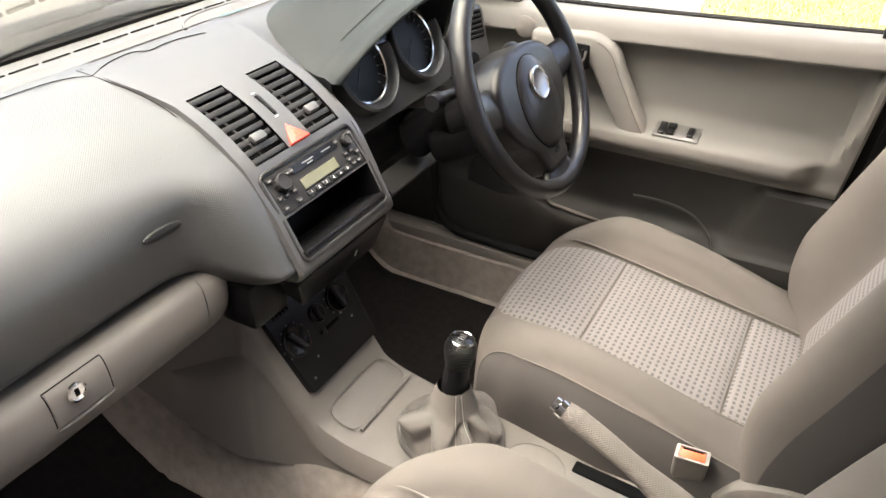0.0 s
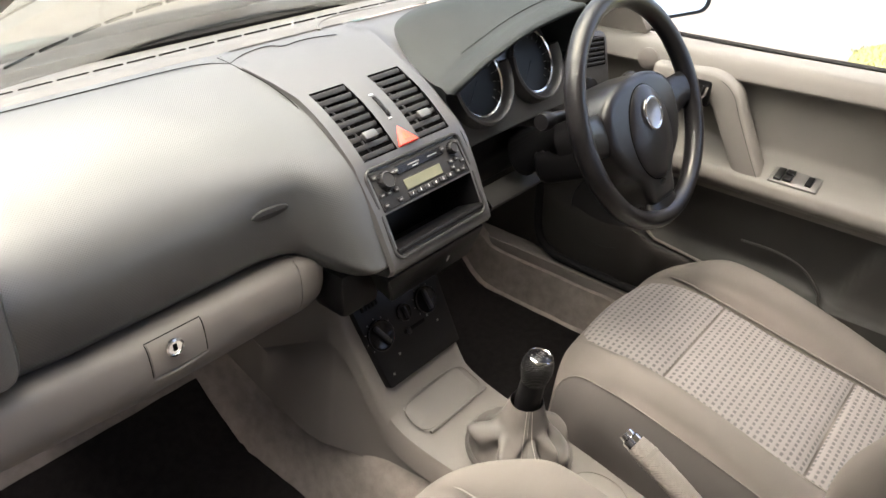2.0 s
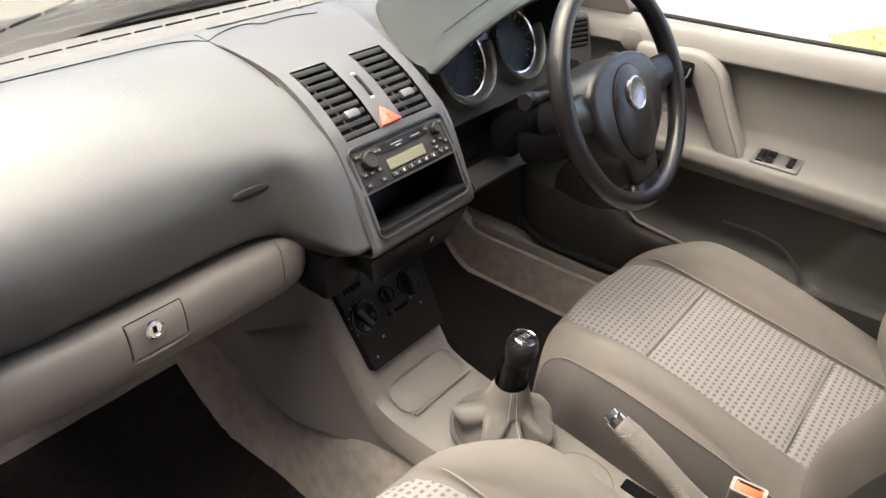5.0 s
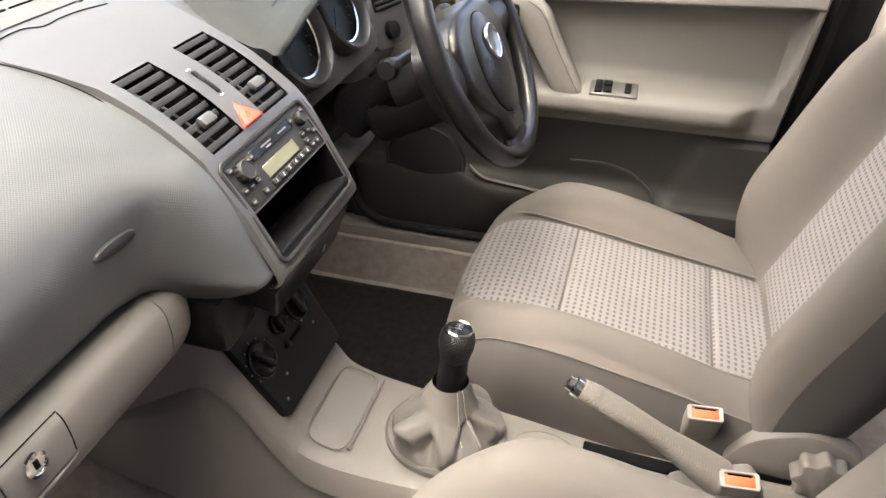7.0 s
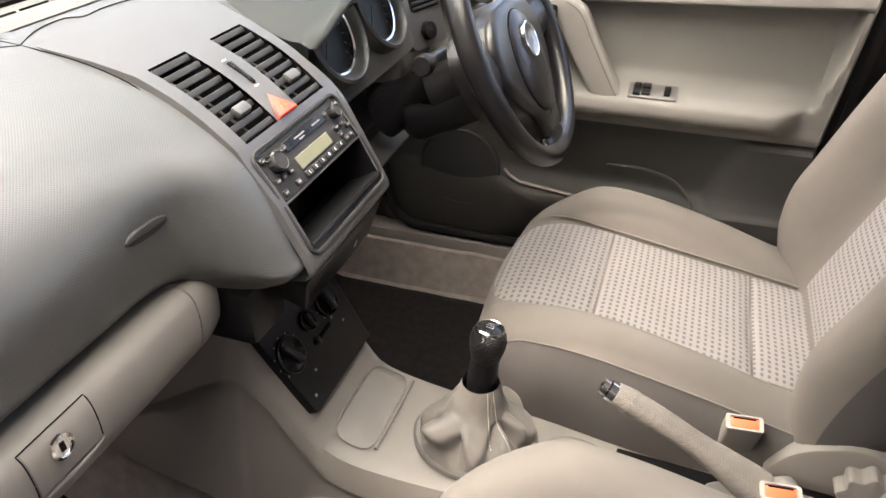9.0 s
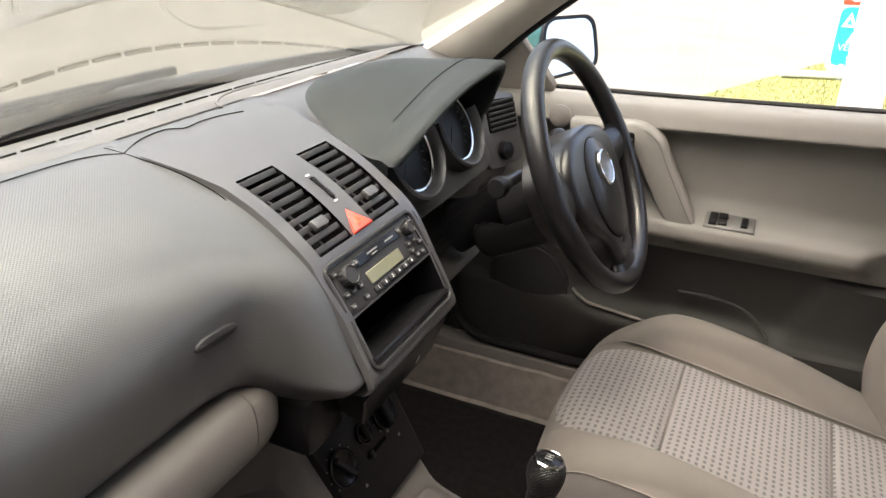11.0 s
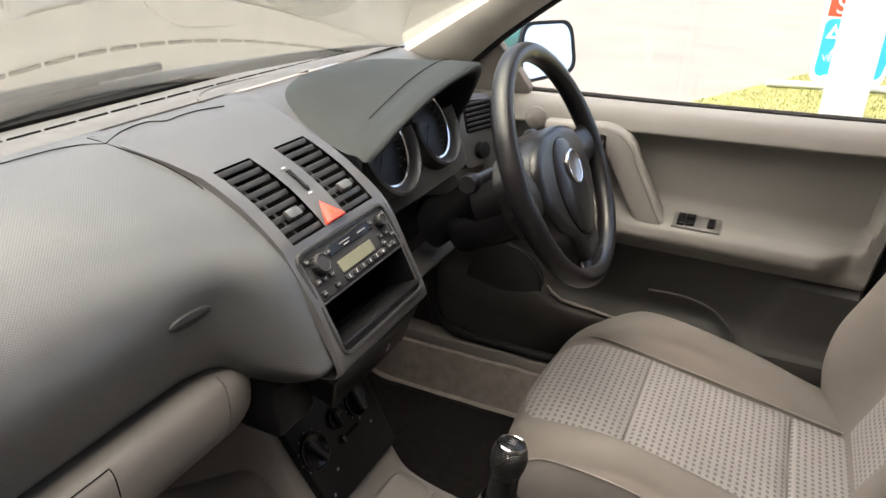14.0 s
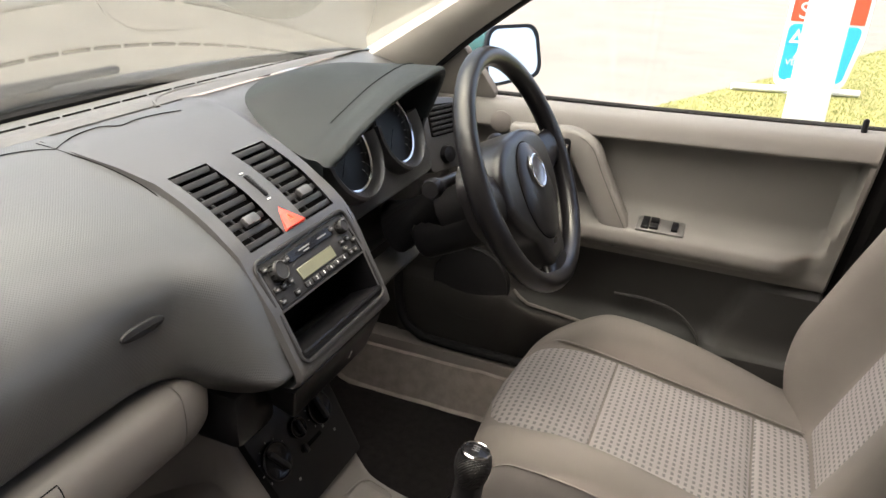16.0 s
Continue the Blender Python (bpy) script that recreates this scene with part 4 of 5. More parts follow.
    for i in range(5):
        part("grille_bar", rbox(0.004, 0.02, 0.004, 0.001, 1, Matrix.Translation((-0.08 + i * 0.008, 0.062, 0.001))), VOID, hp)
    # ashtray lid
    rows = []
    for f in np.linspace(0, 1, 10):
        y = -0.042 - f * 0.056
        z, w = con_at(y)
        bulge = 0.006 * math.sin(math.pi * min(1, f * 1.1)) + 0.003
        hw = 0.07 + 0.012 * f * (1 - f)
        rows.append([Vector((x, y, z + bulge * (1 - (abs(x) / hw) ** 6) + 0.0005)) for x in np.linspace(-hw, hw, 17)])
    part("ashtray_lid", loft(rows), BEIGE, c, "beige ashtray lid with rounded ends")
    out = [(0.078 * math.copysign(abs(math.cos(t)) ** 0.45, math.cos(t)), 0.034 * math.copysign(abs(math.sin(t)) ** 0.5, math.sin(t))) for t in (2 * math.pi * k / 48 for k in range(48))]
    ring = [Vector((x + 0.004, -0.069 + y * 0.9, con_at(-0.069 + y * 0.9)[0] + 0.0025)) for x, y in out]
    put(ring + ring[:1], BEIGESIDE, "lid_gap", c, 0.0012)
    put([(-0.066, -0.102, 0.3565), (0.078, -0.102, 0.3565)], BEIGESIDE, "lid_edge", c, 0.003)
    # cup recess behind the lever
    ring = [Vector((0.02 + 0.042 * math.cos(q), -0.368 + 0.05 * math.sin(q), con_at(-0.368 + 0.05 * math.sin(q))[0] + 0.0004)) for q in np.linspace(0, 2 * math.pi, 40)]
    put(ring, BEIGESIDE, "coin_tray_edge", c, 0.0012)
    return c


def gear_lever():
    g = thing("gear_lever", "black gear lever in a beige leather boot", "gear lever")
    cx, cy, z0 = 0.008, -0.225, 0.346
    n = 48
    out = lambda r, k: Vector((cx + r * 0.92 * math.cos(k), cy + r * 1.02 * math.sin(k), 0))
    rows = []
    for r, z in ((0.088, 0.0), (0.088, 0.008), (0.084, 0.012), (0.078, 0.012), (0.076, 0.007)):
        rows.append([out(r, 2 * math.pi * k / n) + Vector((0, 0, z0 + z)) for k in range(n)])
    part("boot_ring", loft(rows, True), LEATHER, g, "beige boot ring")
    rows = []
    top = Vector((0.008, -0.231, 0.457))
    shape = spline([(0.0, 0.079, 0), (0.08, 0.075, 0), (0.18, 0.060, 0), (0.29, 0.045, 0), (0.42, 0.036, 0), (0.7, 0.031, 0), (1.0, 0.0255, 0)], 36)
    n = 120
    for j, q in enumerate(shape):
        f, r = j / 35, q.y
        c = Vector((cx, cy, z0 + 0.006)).lerp(top, f)
        row = []
        for k in range(n):
            a = 2 * math.pi * k / n
            amp = math.sin(math.pi * min(1, f * 1.65 + 0.03)) ** 1.2 if f < 0.58 else 0.0
            rr, lift = r, 0.0
            for a0, deep, wide, twist in ((0.3, 0.014, 0.16, 0.8), (1.25, 0.012, 0.2, -0.9), (2.1, 0.018, 0.16, 0.6), (3.0, 0.02, 0.15, -0.7), (3.75, 0.013, 0.14, 0.9), (4.35, 0.02, 0.12, -0.5), (4.8, 0.016, 0.1, 0.8), (5.5, 0.018, 0.14, 0.9)):
                da = (a - a0 - twist * (f - 0.3) + math.pi) % (2 * math.pi) - math.pi
                rr -= deep * amp * math.exp(-(da / wide) ** 2)
                rr += 0.45 * deep * amp * math.exp(-((da - 0.3) / 0.22) ** 2)
                lift += 0.5 * deep * amp * math.exp(-((da - 0.3) / 0.2) ** 2)
            flap = math.exp(-((f - 0.40) / 0.14) ** 2) * max(0, math.cos(a - 2.55)) ** 10
            rr += 0.028 * flap + 0.003 * amp * noise.noise((math.cos(a) * 4, math.sin(a) * 4, f * 9))
            lift += 0.014 * flap
            row.append(Vector((c.x + rr * math.cos(a), c.y + rr * math.sin(a), c.z + lift)))
        rows.append(row)
    part("boot", loft(rows, True), LEATHER, g, "folded beige leather boot")
    k = int(n * 3.95 / (2 * math.pi))
    put([r[k] for r in rows[2:]], LEATHER, "boot_seam", g, 0.0011)
    for j in range(9, 35):
        for w in (-3, 3):
            p, q = rows[j][k + w], rows[j + 1][k + w] if j < 35 else rows[j][k + w]
            o = (p - Vector((0.008, -0.231, p.z))).normalized() * 0.0004
            put([p + o, p.lerp(q, 0.55) + o], HEADLINER, "stitch", g, 0.0005)
    part("collar", lathe([(0.0195, 0), (0.0205, 0.01), (0.0195, 0.03), (0.019, 0.045), (0.021, 0.055)], 32, pose(0.0085, -0.231, 0.446, 4, 8, 0)), BLACK, g, "black lever collar")
    kb = part("knob", lathe([(0.0175, 0), (0.0215, 0.014), (0.0245, 0.027), (0.0248, 0.037), (0.023, 0.0455), (0.0195, 0.051)], 36, pose(0.014, -0.234, 0.487, 4, 8, 0)), KNOBSKIN, g, "black dimpled gear knob")
    part("cap_ring", lathe([(0.0198, -0.002), (0.0198, 0.0015), (0.0182, 0.003), (0.0172, 0.002)], 36, pose(0.0214, -0.2378, 0.5385, 6, 8, 0), 1.0, False), CHROME, kb, "chrome cap ring")
    part("cap", lathe([(0.0176, -0.001), (0.0176, 0.001), (0.011, 0.0036), (0.0, 0.0046)], 36, pose(0.0214, -0.2378, 0.5385, 6, 8, 0)), GLOSSBLACK, kb, "glossy black cap with shift pattern")
    mm = pose(0.0214, -0.2378, 0.5385, 6, 8, 0)
    for x, y, w, h in ((-0.006, 0, 0.0012, 0.014), (0, 0, 0.0012, 0.014), (0.006, 0, 0.0012, 0.014), (0, 0, 0.013, 0.0012)):
        part("shift_mark", rbox(w * 0.85, h * 0.7, 0.0006, 0, 1, mm @ Matrix.Translation((x * 0.85, y, 0.0044))), GREYPRINT, kb, "pale shift pattern line", False)
    return g


def handbrake():
    h = thing("handbrake", "beige handbrake lever with a chrome release button", "handbrake")
    a, b = Vector((0.022, -0.40, 0.478)), Vector((0.012, -0.60, 0.375))
    path = [a.lerp(b, f) + Vector((0, 0, 0.006 * math.sin(math.pi * f))) for f in np.linspace(0.03, 1, 14)]
    part("grip", tube(path, [0.015, 0.0168, 0.017, 0.017, 0.0168, 0.0165, 0.016, 0.016, 0.017, 0.019, 0.021, 0.023, 0.025, 0.026], 20), GRIPSKIN, h, "beige dimpled grip")
    e = (path[9] - path[2]).normalized()
    for f in (0.05, 0.98):
        p = path[1].lerp(path[9], f)
        part("grip_band", tube([p - e * 0.003, p + e * 0.003], 0.0176, 24), BEIGE, h)
    d = (a - b).normalized()
    mm = frame_of(a, (1, 0, 0), d.cross(Vector((1, 0, 0))))
    mz = d.to_track_quat("Z", "Y").to_matrix().to_4x4()
    mz.translation = a
    part("release_button", lathe([(0.0145, -0.008), (0.0145, 0.004), (0.0115, 0.006), (0.011, 0.014), (0.0, 0.016)], 24, mz), CHROME, h, "chrome release button")
    part("gaiter", rbox(0.05, 0.12, 0.06, 0.015, 3, pose(0.012, -0.60, 0.345, -28, 0, 0)), BEIGE, h, "beige lever base")
    # Solid strip that paints the shade of the gap beside the lever
    part("slot", rbox(0.024, 0.16, 0.006, 0.002, 1, pose(0.055, -0.50, 0.325, 3, 0, 0)), VOID, h, "near-black strip painting the shaded gap by the lever")
    part("stub", rbox(0.03, 0.07, 0.035, 0.012, 3, pose(-0.05, -0.49, 0.34, -10, 0, 0)), BEIGE, h, "beige console stub")
    return h


# ---- seats ----
def seat(name, label, cx, flip, lift=0.0, back=0.0):
    t = thing(name, label, "car seat", "front seats")
    m = pose(cx, -0.44 - back, 0.397 + lift, 9.6, 0, 0)
    # cushion body
    ys = [-0.30, -0.27, -0.2, -0.1, 0.0, 0.08, 0.14, 0.18, 0.21, 0.235, 0.255, 0.268, 0.276, 0.279, 0.277, 0.27]
    dz = [0, 0, 0, 0, 0, 0.002, 0.0, -0.003, -0.008, -0.016, -0.028, -0.043, -0.062, -0.09, -0.13, -0.2]
    rows = []
    for i, (y, d) in enumerate(zip(ys, dz)):
        k = smooth01(0.10, 0.28, y)
        ws = 1 - 0.1 * k * k - 0.0
        bol = (0.02 + 0.036 * smooth01(-0.27, 0.0, y)) * (1 - 0.7 * k)
        prof = [(-0.245, -0.24), (-0.255, -0.15), (-0.262, -0.08), (-0.262, -0.03), (-0.252, 0.35 * bol), (-0.232, 0.85 * bol), (-0.205, 1.0 * bol), (-0.178, 0.8 * bol), (-0.158, 0.35 * bol), (-0.146, -0.002), (-0.12, -0.007), (0, -0.005)]
        prof = prof + [(-a, b) for a, b in reversed(prof[:-1])]
        floor_z = -0.24
        rows.append([Vector((a * ws, y - 0.05 * (abs(a) / 0.25) ** 3 * k, max(b + d, floor_z + 0.004 * j) if b > -0.2 else max(b, floor_z))) for j, (a, b) in enumerate(prof)])
    rows = [spline(r, 60) for r in rows]
    cols = list(zip(*rows))
    rows2 = list(zip(*[spline(c, 50) for c in cols]))
    part("cushion", loft([list(r)[11:49] for r in rows2]), CLOTH, t, "beige cloth cushion with raised sides", True, m)
    for cut in (slice(0, 12), slice(48, 60)):
        part("side_panel", loft([list(r)[cut] for r in rows2]), SIDECLOTH, t, "grey cloth side panel", True, m)
    for col in (11, 48):
        put([m @ (Vector(r[col]) + Vector((0.0005 if col > 20 else -0.0005, 0, 0.0005))) for r in rows2], BEIGESIDE, "stitch_line", t, 0.0011)
    # patterned inserts: front, middle, back strip
    def top(x, y):
        d = 0.0
        for (a, da), (b, db) in zip(zip(ys, dz), zip(ys[1:], dz[1:])):
            if a <= y <= b:
                d = da + (db - da) * (y - a) / max(b - a, 1e-6)
        return d
    for nm, y0, y1, puff in (("front_insert", 0.096, 0.2755, 0.007), ("middle_insert", -0.158, 0.092, 0.008), ("rear_insert", -0.262, -0.162, 0.006)):
        rows = []
        for j in range(26):
            v = j / 25
            y = y0 + (y1 - y0) * v
            row = []
            for i in range(25):
                u = i / 12 - 1
                k = smooth01(0.10, 0.28, y)
                x = u * 0.144 * (1 - 0.06 * k)
                e = (1 - abs(u) ** 8) * (1 - abs(2 * v - 1) ** (10 if nm != "front_insert" else 14))
                row.append(Vector((x, y - (0.018 * abs(u) ** 2 * k), top(x, y) + puff * e - 0.004 + 0.0015 * noise.noise((x * 9, y * 9, cx)))))
            rows.append(row)
        part(nm, loft(rows), DOTS, t, "light cloth with grey dots", True, m)
    for s in (-1, 1):
        put([m @ Vector(p) for p in spline([(s * 0.1455, 0.25, -0.03), (s * 0.1465, 0.2, -0.001), (s * 0.147, 0.09, 0.003), (s * 0.147, -0.1, 0.003), (s * 0.147, -0.27, 0.003)], 20)], BEIGESIDE, "piping", t, 0.0018)
    # plinth
    part("seat_base", rbox(0.44, 0.42, 0.12 + lift, 0.02, 2, pose(cx, -0.46 - back, 0.17 + lift / 2)), DOORLOW, t, "dark seat frame")
    # backrest
    mb = frame_of((cx, -0.688 - 0.15 * back, 0.365), (-1, 0, 0), (0, -math.sin(radians(21)), math.cos(radians(21))))
    hs = [-0.05, 0.0, 0.05, 0.12, 0.2, 0.3, 0.4, 0.48, 0.54, 0.58, 0.60, 0.605]
    fr = [1, 1, 1, 1, 1, 1, 1, 0.95, 0.85, 0.65, 0.35, 0.0]
    rows = []
    for y, f in zip(hs, fr):
        bol = 0.095 * smooth01(-0.12, 0.12, y) * (1 - 0.5 * smooth01(0.35, 0.6, y))
        w = 1.0 + 0.04 * math.sin(math.pi * min(max((y + 0.05) / 0.5, 0), 1)) - 0.25 * smooth01(0.42, 0.62, y)
        th = 0.1
        half = [(-0.10, -th), (-0.2, -th), (-0.245, -th * 0.7), (-0.262, -0.03), (-0.262, bol * 0.5), (-0.248, bol * 0.92), (-0.225, bol), (-0.198, bol * 0.86), (-0.17, bol * 0.45), (-0.148, 0.004), (-0.12, -0.005), (0, -0.004)]
        prof = half + [(-a, b) for a, b in reversed(half[:-1])]
        rows.append([Vector((a * w, y - 0.0, -th * 0.5 + (b + th * 0.5) * (0.3 + 0.7 * f))) for a, b in prof])
    rows = [spline(r, 64) for r in rows]
    rows2 = list(zip(*[spline(c, 44) for c in zip(*rows)]))
    part("backrest", loft([list(r)[11:53] for r in rows2]), CLOTH, t, "beige cloth backrest with raised sides", True, mb)
    for cut in (slice(0, 12), slice(52, 64)):
        part("back_side", loft([list(r)[cut] for r in rows2]), SIDECLOTH, t, "grey cloth backrest side", True, mb)
    rows = []
    for j in range(30):
        v = j / 29
        y = 0.005 + 0.5 * v
        row = []
        for i in range(25):
            u = i / 12 - 1
            x = u * (0.147 + 0.0 * v)
            e = (1 - abs(u) ** 8) * (1 - abs(2 * v - 1) ** 14)
            row.append(Vector((x, y, 0.006 * e + 0.0 - 0.003)))
        rows.append(row)
    part("back_insert", loft(rows), DOTS, t, "light cloth with grey dots", True, mb)
    # recliner dial and hinge cover on the tunnel side
    s = flip
    part("hinge_cover", plate(round_poly([(-0.09, -0.035), (0.09, -0.045), (0.11, 0.02), (0.03, 0.06), (-0.05, 0.03)], 0.03), 0.03, 0.006, frame_of((cx + s * 0.278, -0.70 - back, 0.34), (0, -1 * -s, 0), (0, 0, 1))), BEIGE, t, "beige hinge cover")
    dial = [((0.036 + 0.004 * math.cos(8 * a)) * math.cos(a), (0.036 + 0.004 * math.cos(8 * a)) * math.sin(a)) for a in (2 * math.pi * k / 64 for k in range(64))]
    part("recliner_dial", plate(dial, 0.03, 0.006, frame_of((cx + s * 0.305, -0.745 - back, 0.335), (0, s, 0), (0, 0, 1))), BEIGE, t, "scalloped beige recliner dial")
    return t


def buckle(x, y, z):
    b = thing("seat_belt_buckle", "beige seat belt buckle with an orange red button", "belt buckle", "belt buckles", pose(x, y, z, 18, 0, -84))
    part("body", rbox(0.05, 0.024, 0.09, 0.006, 3, Matrix.Translation((0, 0, -0.03))), BEIGE, b, "beige buckle body")
    part("release_button", rbox(0.038, 0.016, 0.012, 0.003, 2, Matrix.Translation((0, -0.001, 0.0125))), ORANGE, b, "orange red release button")
    part("frame", frame_ring(round_poly([(-0.0245, -0.0115), (0.0245, -0.0115), (0.0245, 0.0115), (-0.0245, 0.0115)], 0.004), round_poly([(-0.019, -0.0085), (0.019, -0.0085), (0.019, 0.009), (-0.019, 0.009)], 0.003), 0.004), PILLAR, b, "pale frame round the button", False, Matrix.Translation((0, 0, 0.0175)))
    part("slot", rbox(0.03, 0.003, 0.003, 0.0008, 1, Matrix.Translation((0, 0.0055, 0.0175))), VOID, b, "dark tongue slot")
    return b


# ---- steering wheel ----
def steering():
    a = radians(26)
    c = Vector((0.368, -0.172, 0.812))
    m = Matrix(((1, 0, 0, c.x), (0, math.sin(a), -math.cos(a), c.y), (0, math.cos(a), math.sin(a), c.z), (0, 0, 0, 1)))
    w = thing("steering_wheel", "black three-spoke steering wheel with a plain silver emblem", "steering wheel", m=m)
    R, n = 0.183, 72
    rows = []
    for k in range(n + 1):
        t = 2 * math.pi * k / n
        rr = 0.0155 + 0.0012 * (abs(math.cos(t)) ** 6)
        rows.append([Vector(((R + rr * math.cos(b)) * math.cos(t), (R + rr * math.cos(b)) * math.sin(t), rr * 1.05 * math.sin(b))) for b in (2 * math.pi * q / 16 for q in range(16))])
    part("rim", loft(rows, True), WHEEL, w, "worn black rim")
    HUB = Matrix.Translation((-0.003, -0.02, 0.008))
    hub = round_poly([(-0.118, -0.022), (-0.09, -0.062), (-0.05, -0.09), (-0.04, -0.138), (0.04, -0.138), (0.05, -0.09), (0.09, -0.062), (0.118, -0.022), (0.118, 0.04), (0.09, 0.066), (0.045, 0.078), (-0.045, 0.078), (-0.09, 0.066), (-0.118, 0.04)], 0.018)
    part("hub", plate(hub, 0.075, 0.016, HUB @ Matrix.Translation((0, 0, 0.002)), 5), WHEEL, w, "black padded hub")
    ov = [HUB @ Vector((0.0625 * math.cos(t), -0.018 + 0.0795 * math.sin(t), 0.0022)) for t in (2 * math.pi * k / 48 for k in range(49))]
    put(ov, VOID, "cover_seam", w, 0.0011)
    part("airbag_cover", lathe([(0.062, -0.01), (0.062, 0.002), (0.058, 0.006), (0.03, 0.010), (0.0, 0.011)], 48, HUB @ Matrix.Translation((0, -0.018, 0.002)), 1.27), WHEEL, w, "round black airbag cover")
    e = part("emblem", lathe([(0.026, 0.0), (0.026, 0.003), (0.023, 0.0045), (0.021, 0.003), (0.0, 0.0035)], 40, HUB @ Matrix.Translation((0, 0.012, 0.0115))), SILVER, w, "plain round silver emblem")
    part("emblem_ring", lathe([(0.0275, 0), (0.0275, 0.004), (0.0255, 0.0052), (0.0235, 0.004)], 40, HUB @ Matrix.Translation((0, 0.012, 0.0118)), 1.0, False), CHROME, e, "bright emblem ring")
    for x0, x1, y, hw0, hw1 in ((-0.10, -0.178, -0.012, 0.038, 0.028), (0.10, 0.178, -0.012, 0.038, 0.028)):
        rows = []
        for f in np.linspace(0, 1, 9):
            x, hw = x0 + (x1 - x0) * f, hw0 + (hw1 - hw0) * f + 0.012 * max(0, f - 0.75) * 4 * 0.4
            zc = -0.012 + 0.01 * f
            rows.append([Vector((x, y + 0.012 * f + hw * math.cos(b), zc + 0.012 * math.sin(b))) for b in (2 * math.pi * q / 16 for q in range(16))])
        part("spoke", loft(rows, True, True), WHEEL, w, "black spoke")
    rows = []
    for f in np.linspace(0, 1, 10):
        y = -0.12 - 0.058 * f
        hw = 0.034 + 0.03 * f * f
        rows.append([Vector((hw * math.copysign(abs(math.cos(b)) ** 0.7, math.cos(b)), y, -0.014 + 0.01 * f + 0.013 * math.sin(b))) for b in (2 * math.pi * q / 20 for q in range(20))])
    part("lower_spoke", loft(rows, True, True), WHEEL, w, "wide lower spoke")
    bd = circle2(0.012, 24, 0.45)
    part("spoke_badge", plate(bd, 0.004, 0.001, HUB @ Matrix.Translation((0, -0.105, 0.0022))), GLOSSBLACK, w, "small oval badge")
    # column
    col = thing("steering_column", "black steering column shroud with control stalks", "steering column", m=m)
    part("shroud", tube([(0, -0.02, -0.04), (0, -0.028, -0.08), (0, -0.03, -0.15), (0, -0.03, -0.26)], [0.04, 0.05, 0.05, 0.048], 24), BLACK, col, "black column shroud")
    part("lower_shroud", rbox(0.1, 0.07, 0.16, 0.025, 4, Matrix.Translation((0, -0.06, -0.14))), BLACK, col, "black lower shroud")
    for s in (-1, 1):
        part("stalk", tube(spline([(s * 0.05, 0.028, -0.092), (s * 0.11, 0.034, -0.09), (s * 0.152, 0.038, -0.087)], 10), [0.009, 0.009, 0.009, 0.0095, 0.01, 0.011, 0.0135, 0.0155, 0.016, 0.013], 14), BLACK, col, "black control stalk")
    part("ignition", lathe([(0.02, 0), (0.02, 0.01), (0.012, 0.012), (0, 0.012)], 24, pose(0.07, -0.06, -0.12, 0, 70, 0)), GLOSSBLACK, col, "black ignition lock")
    part("marker", rbox(0.012, 0.006, 0.004, 0.001, 1, pose(0.076, -0.08, -0.1745)), YELLOW, col, "small yellow tab")
    return w


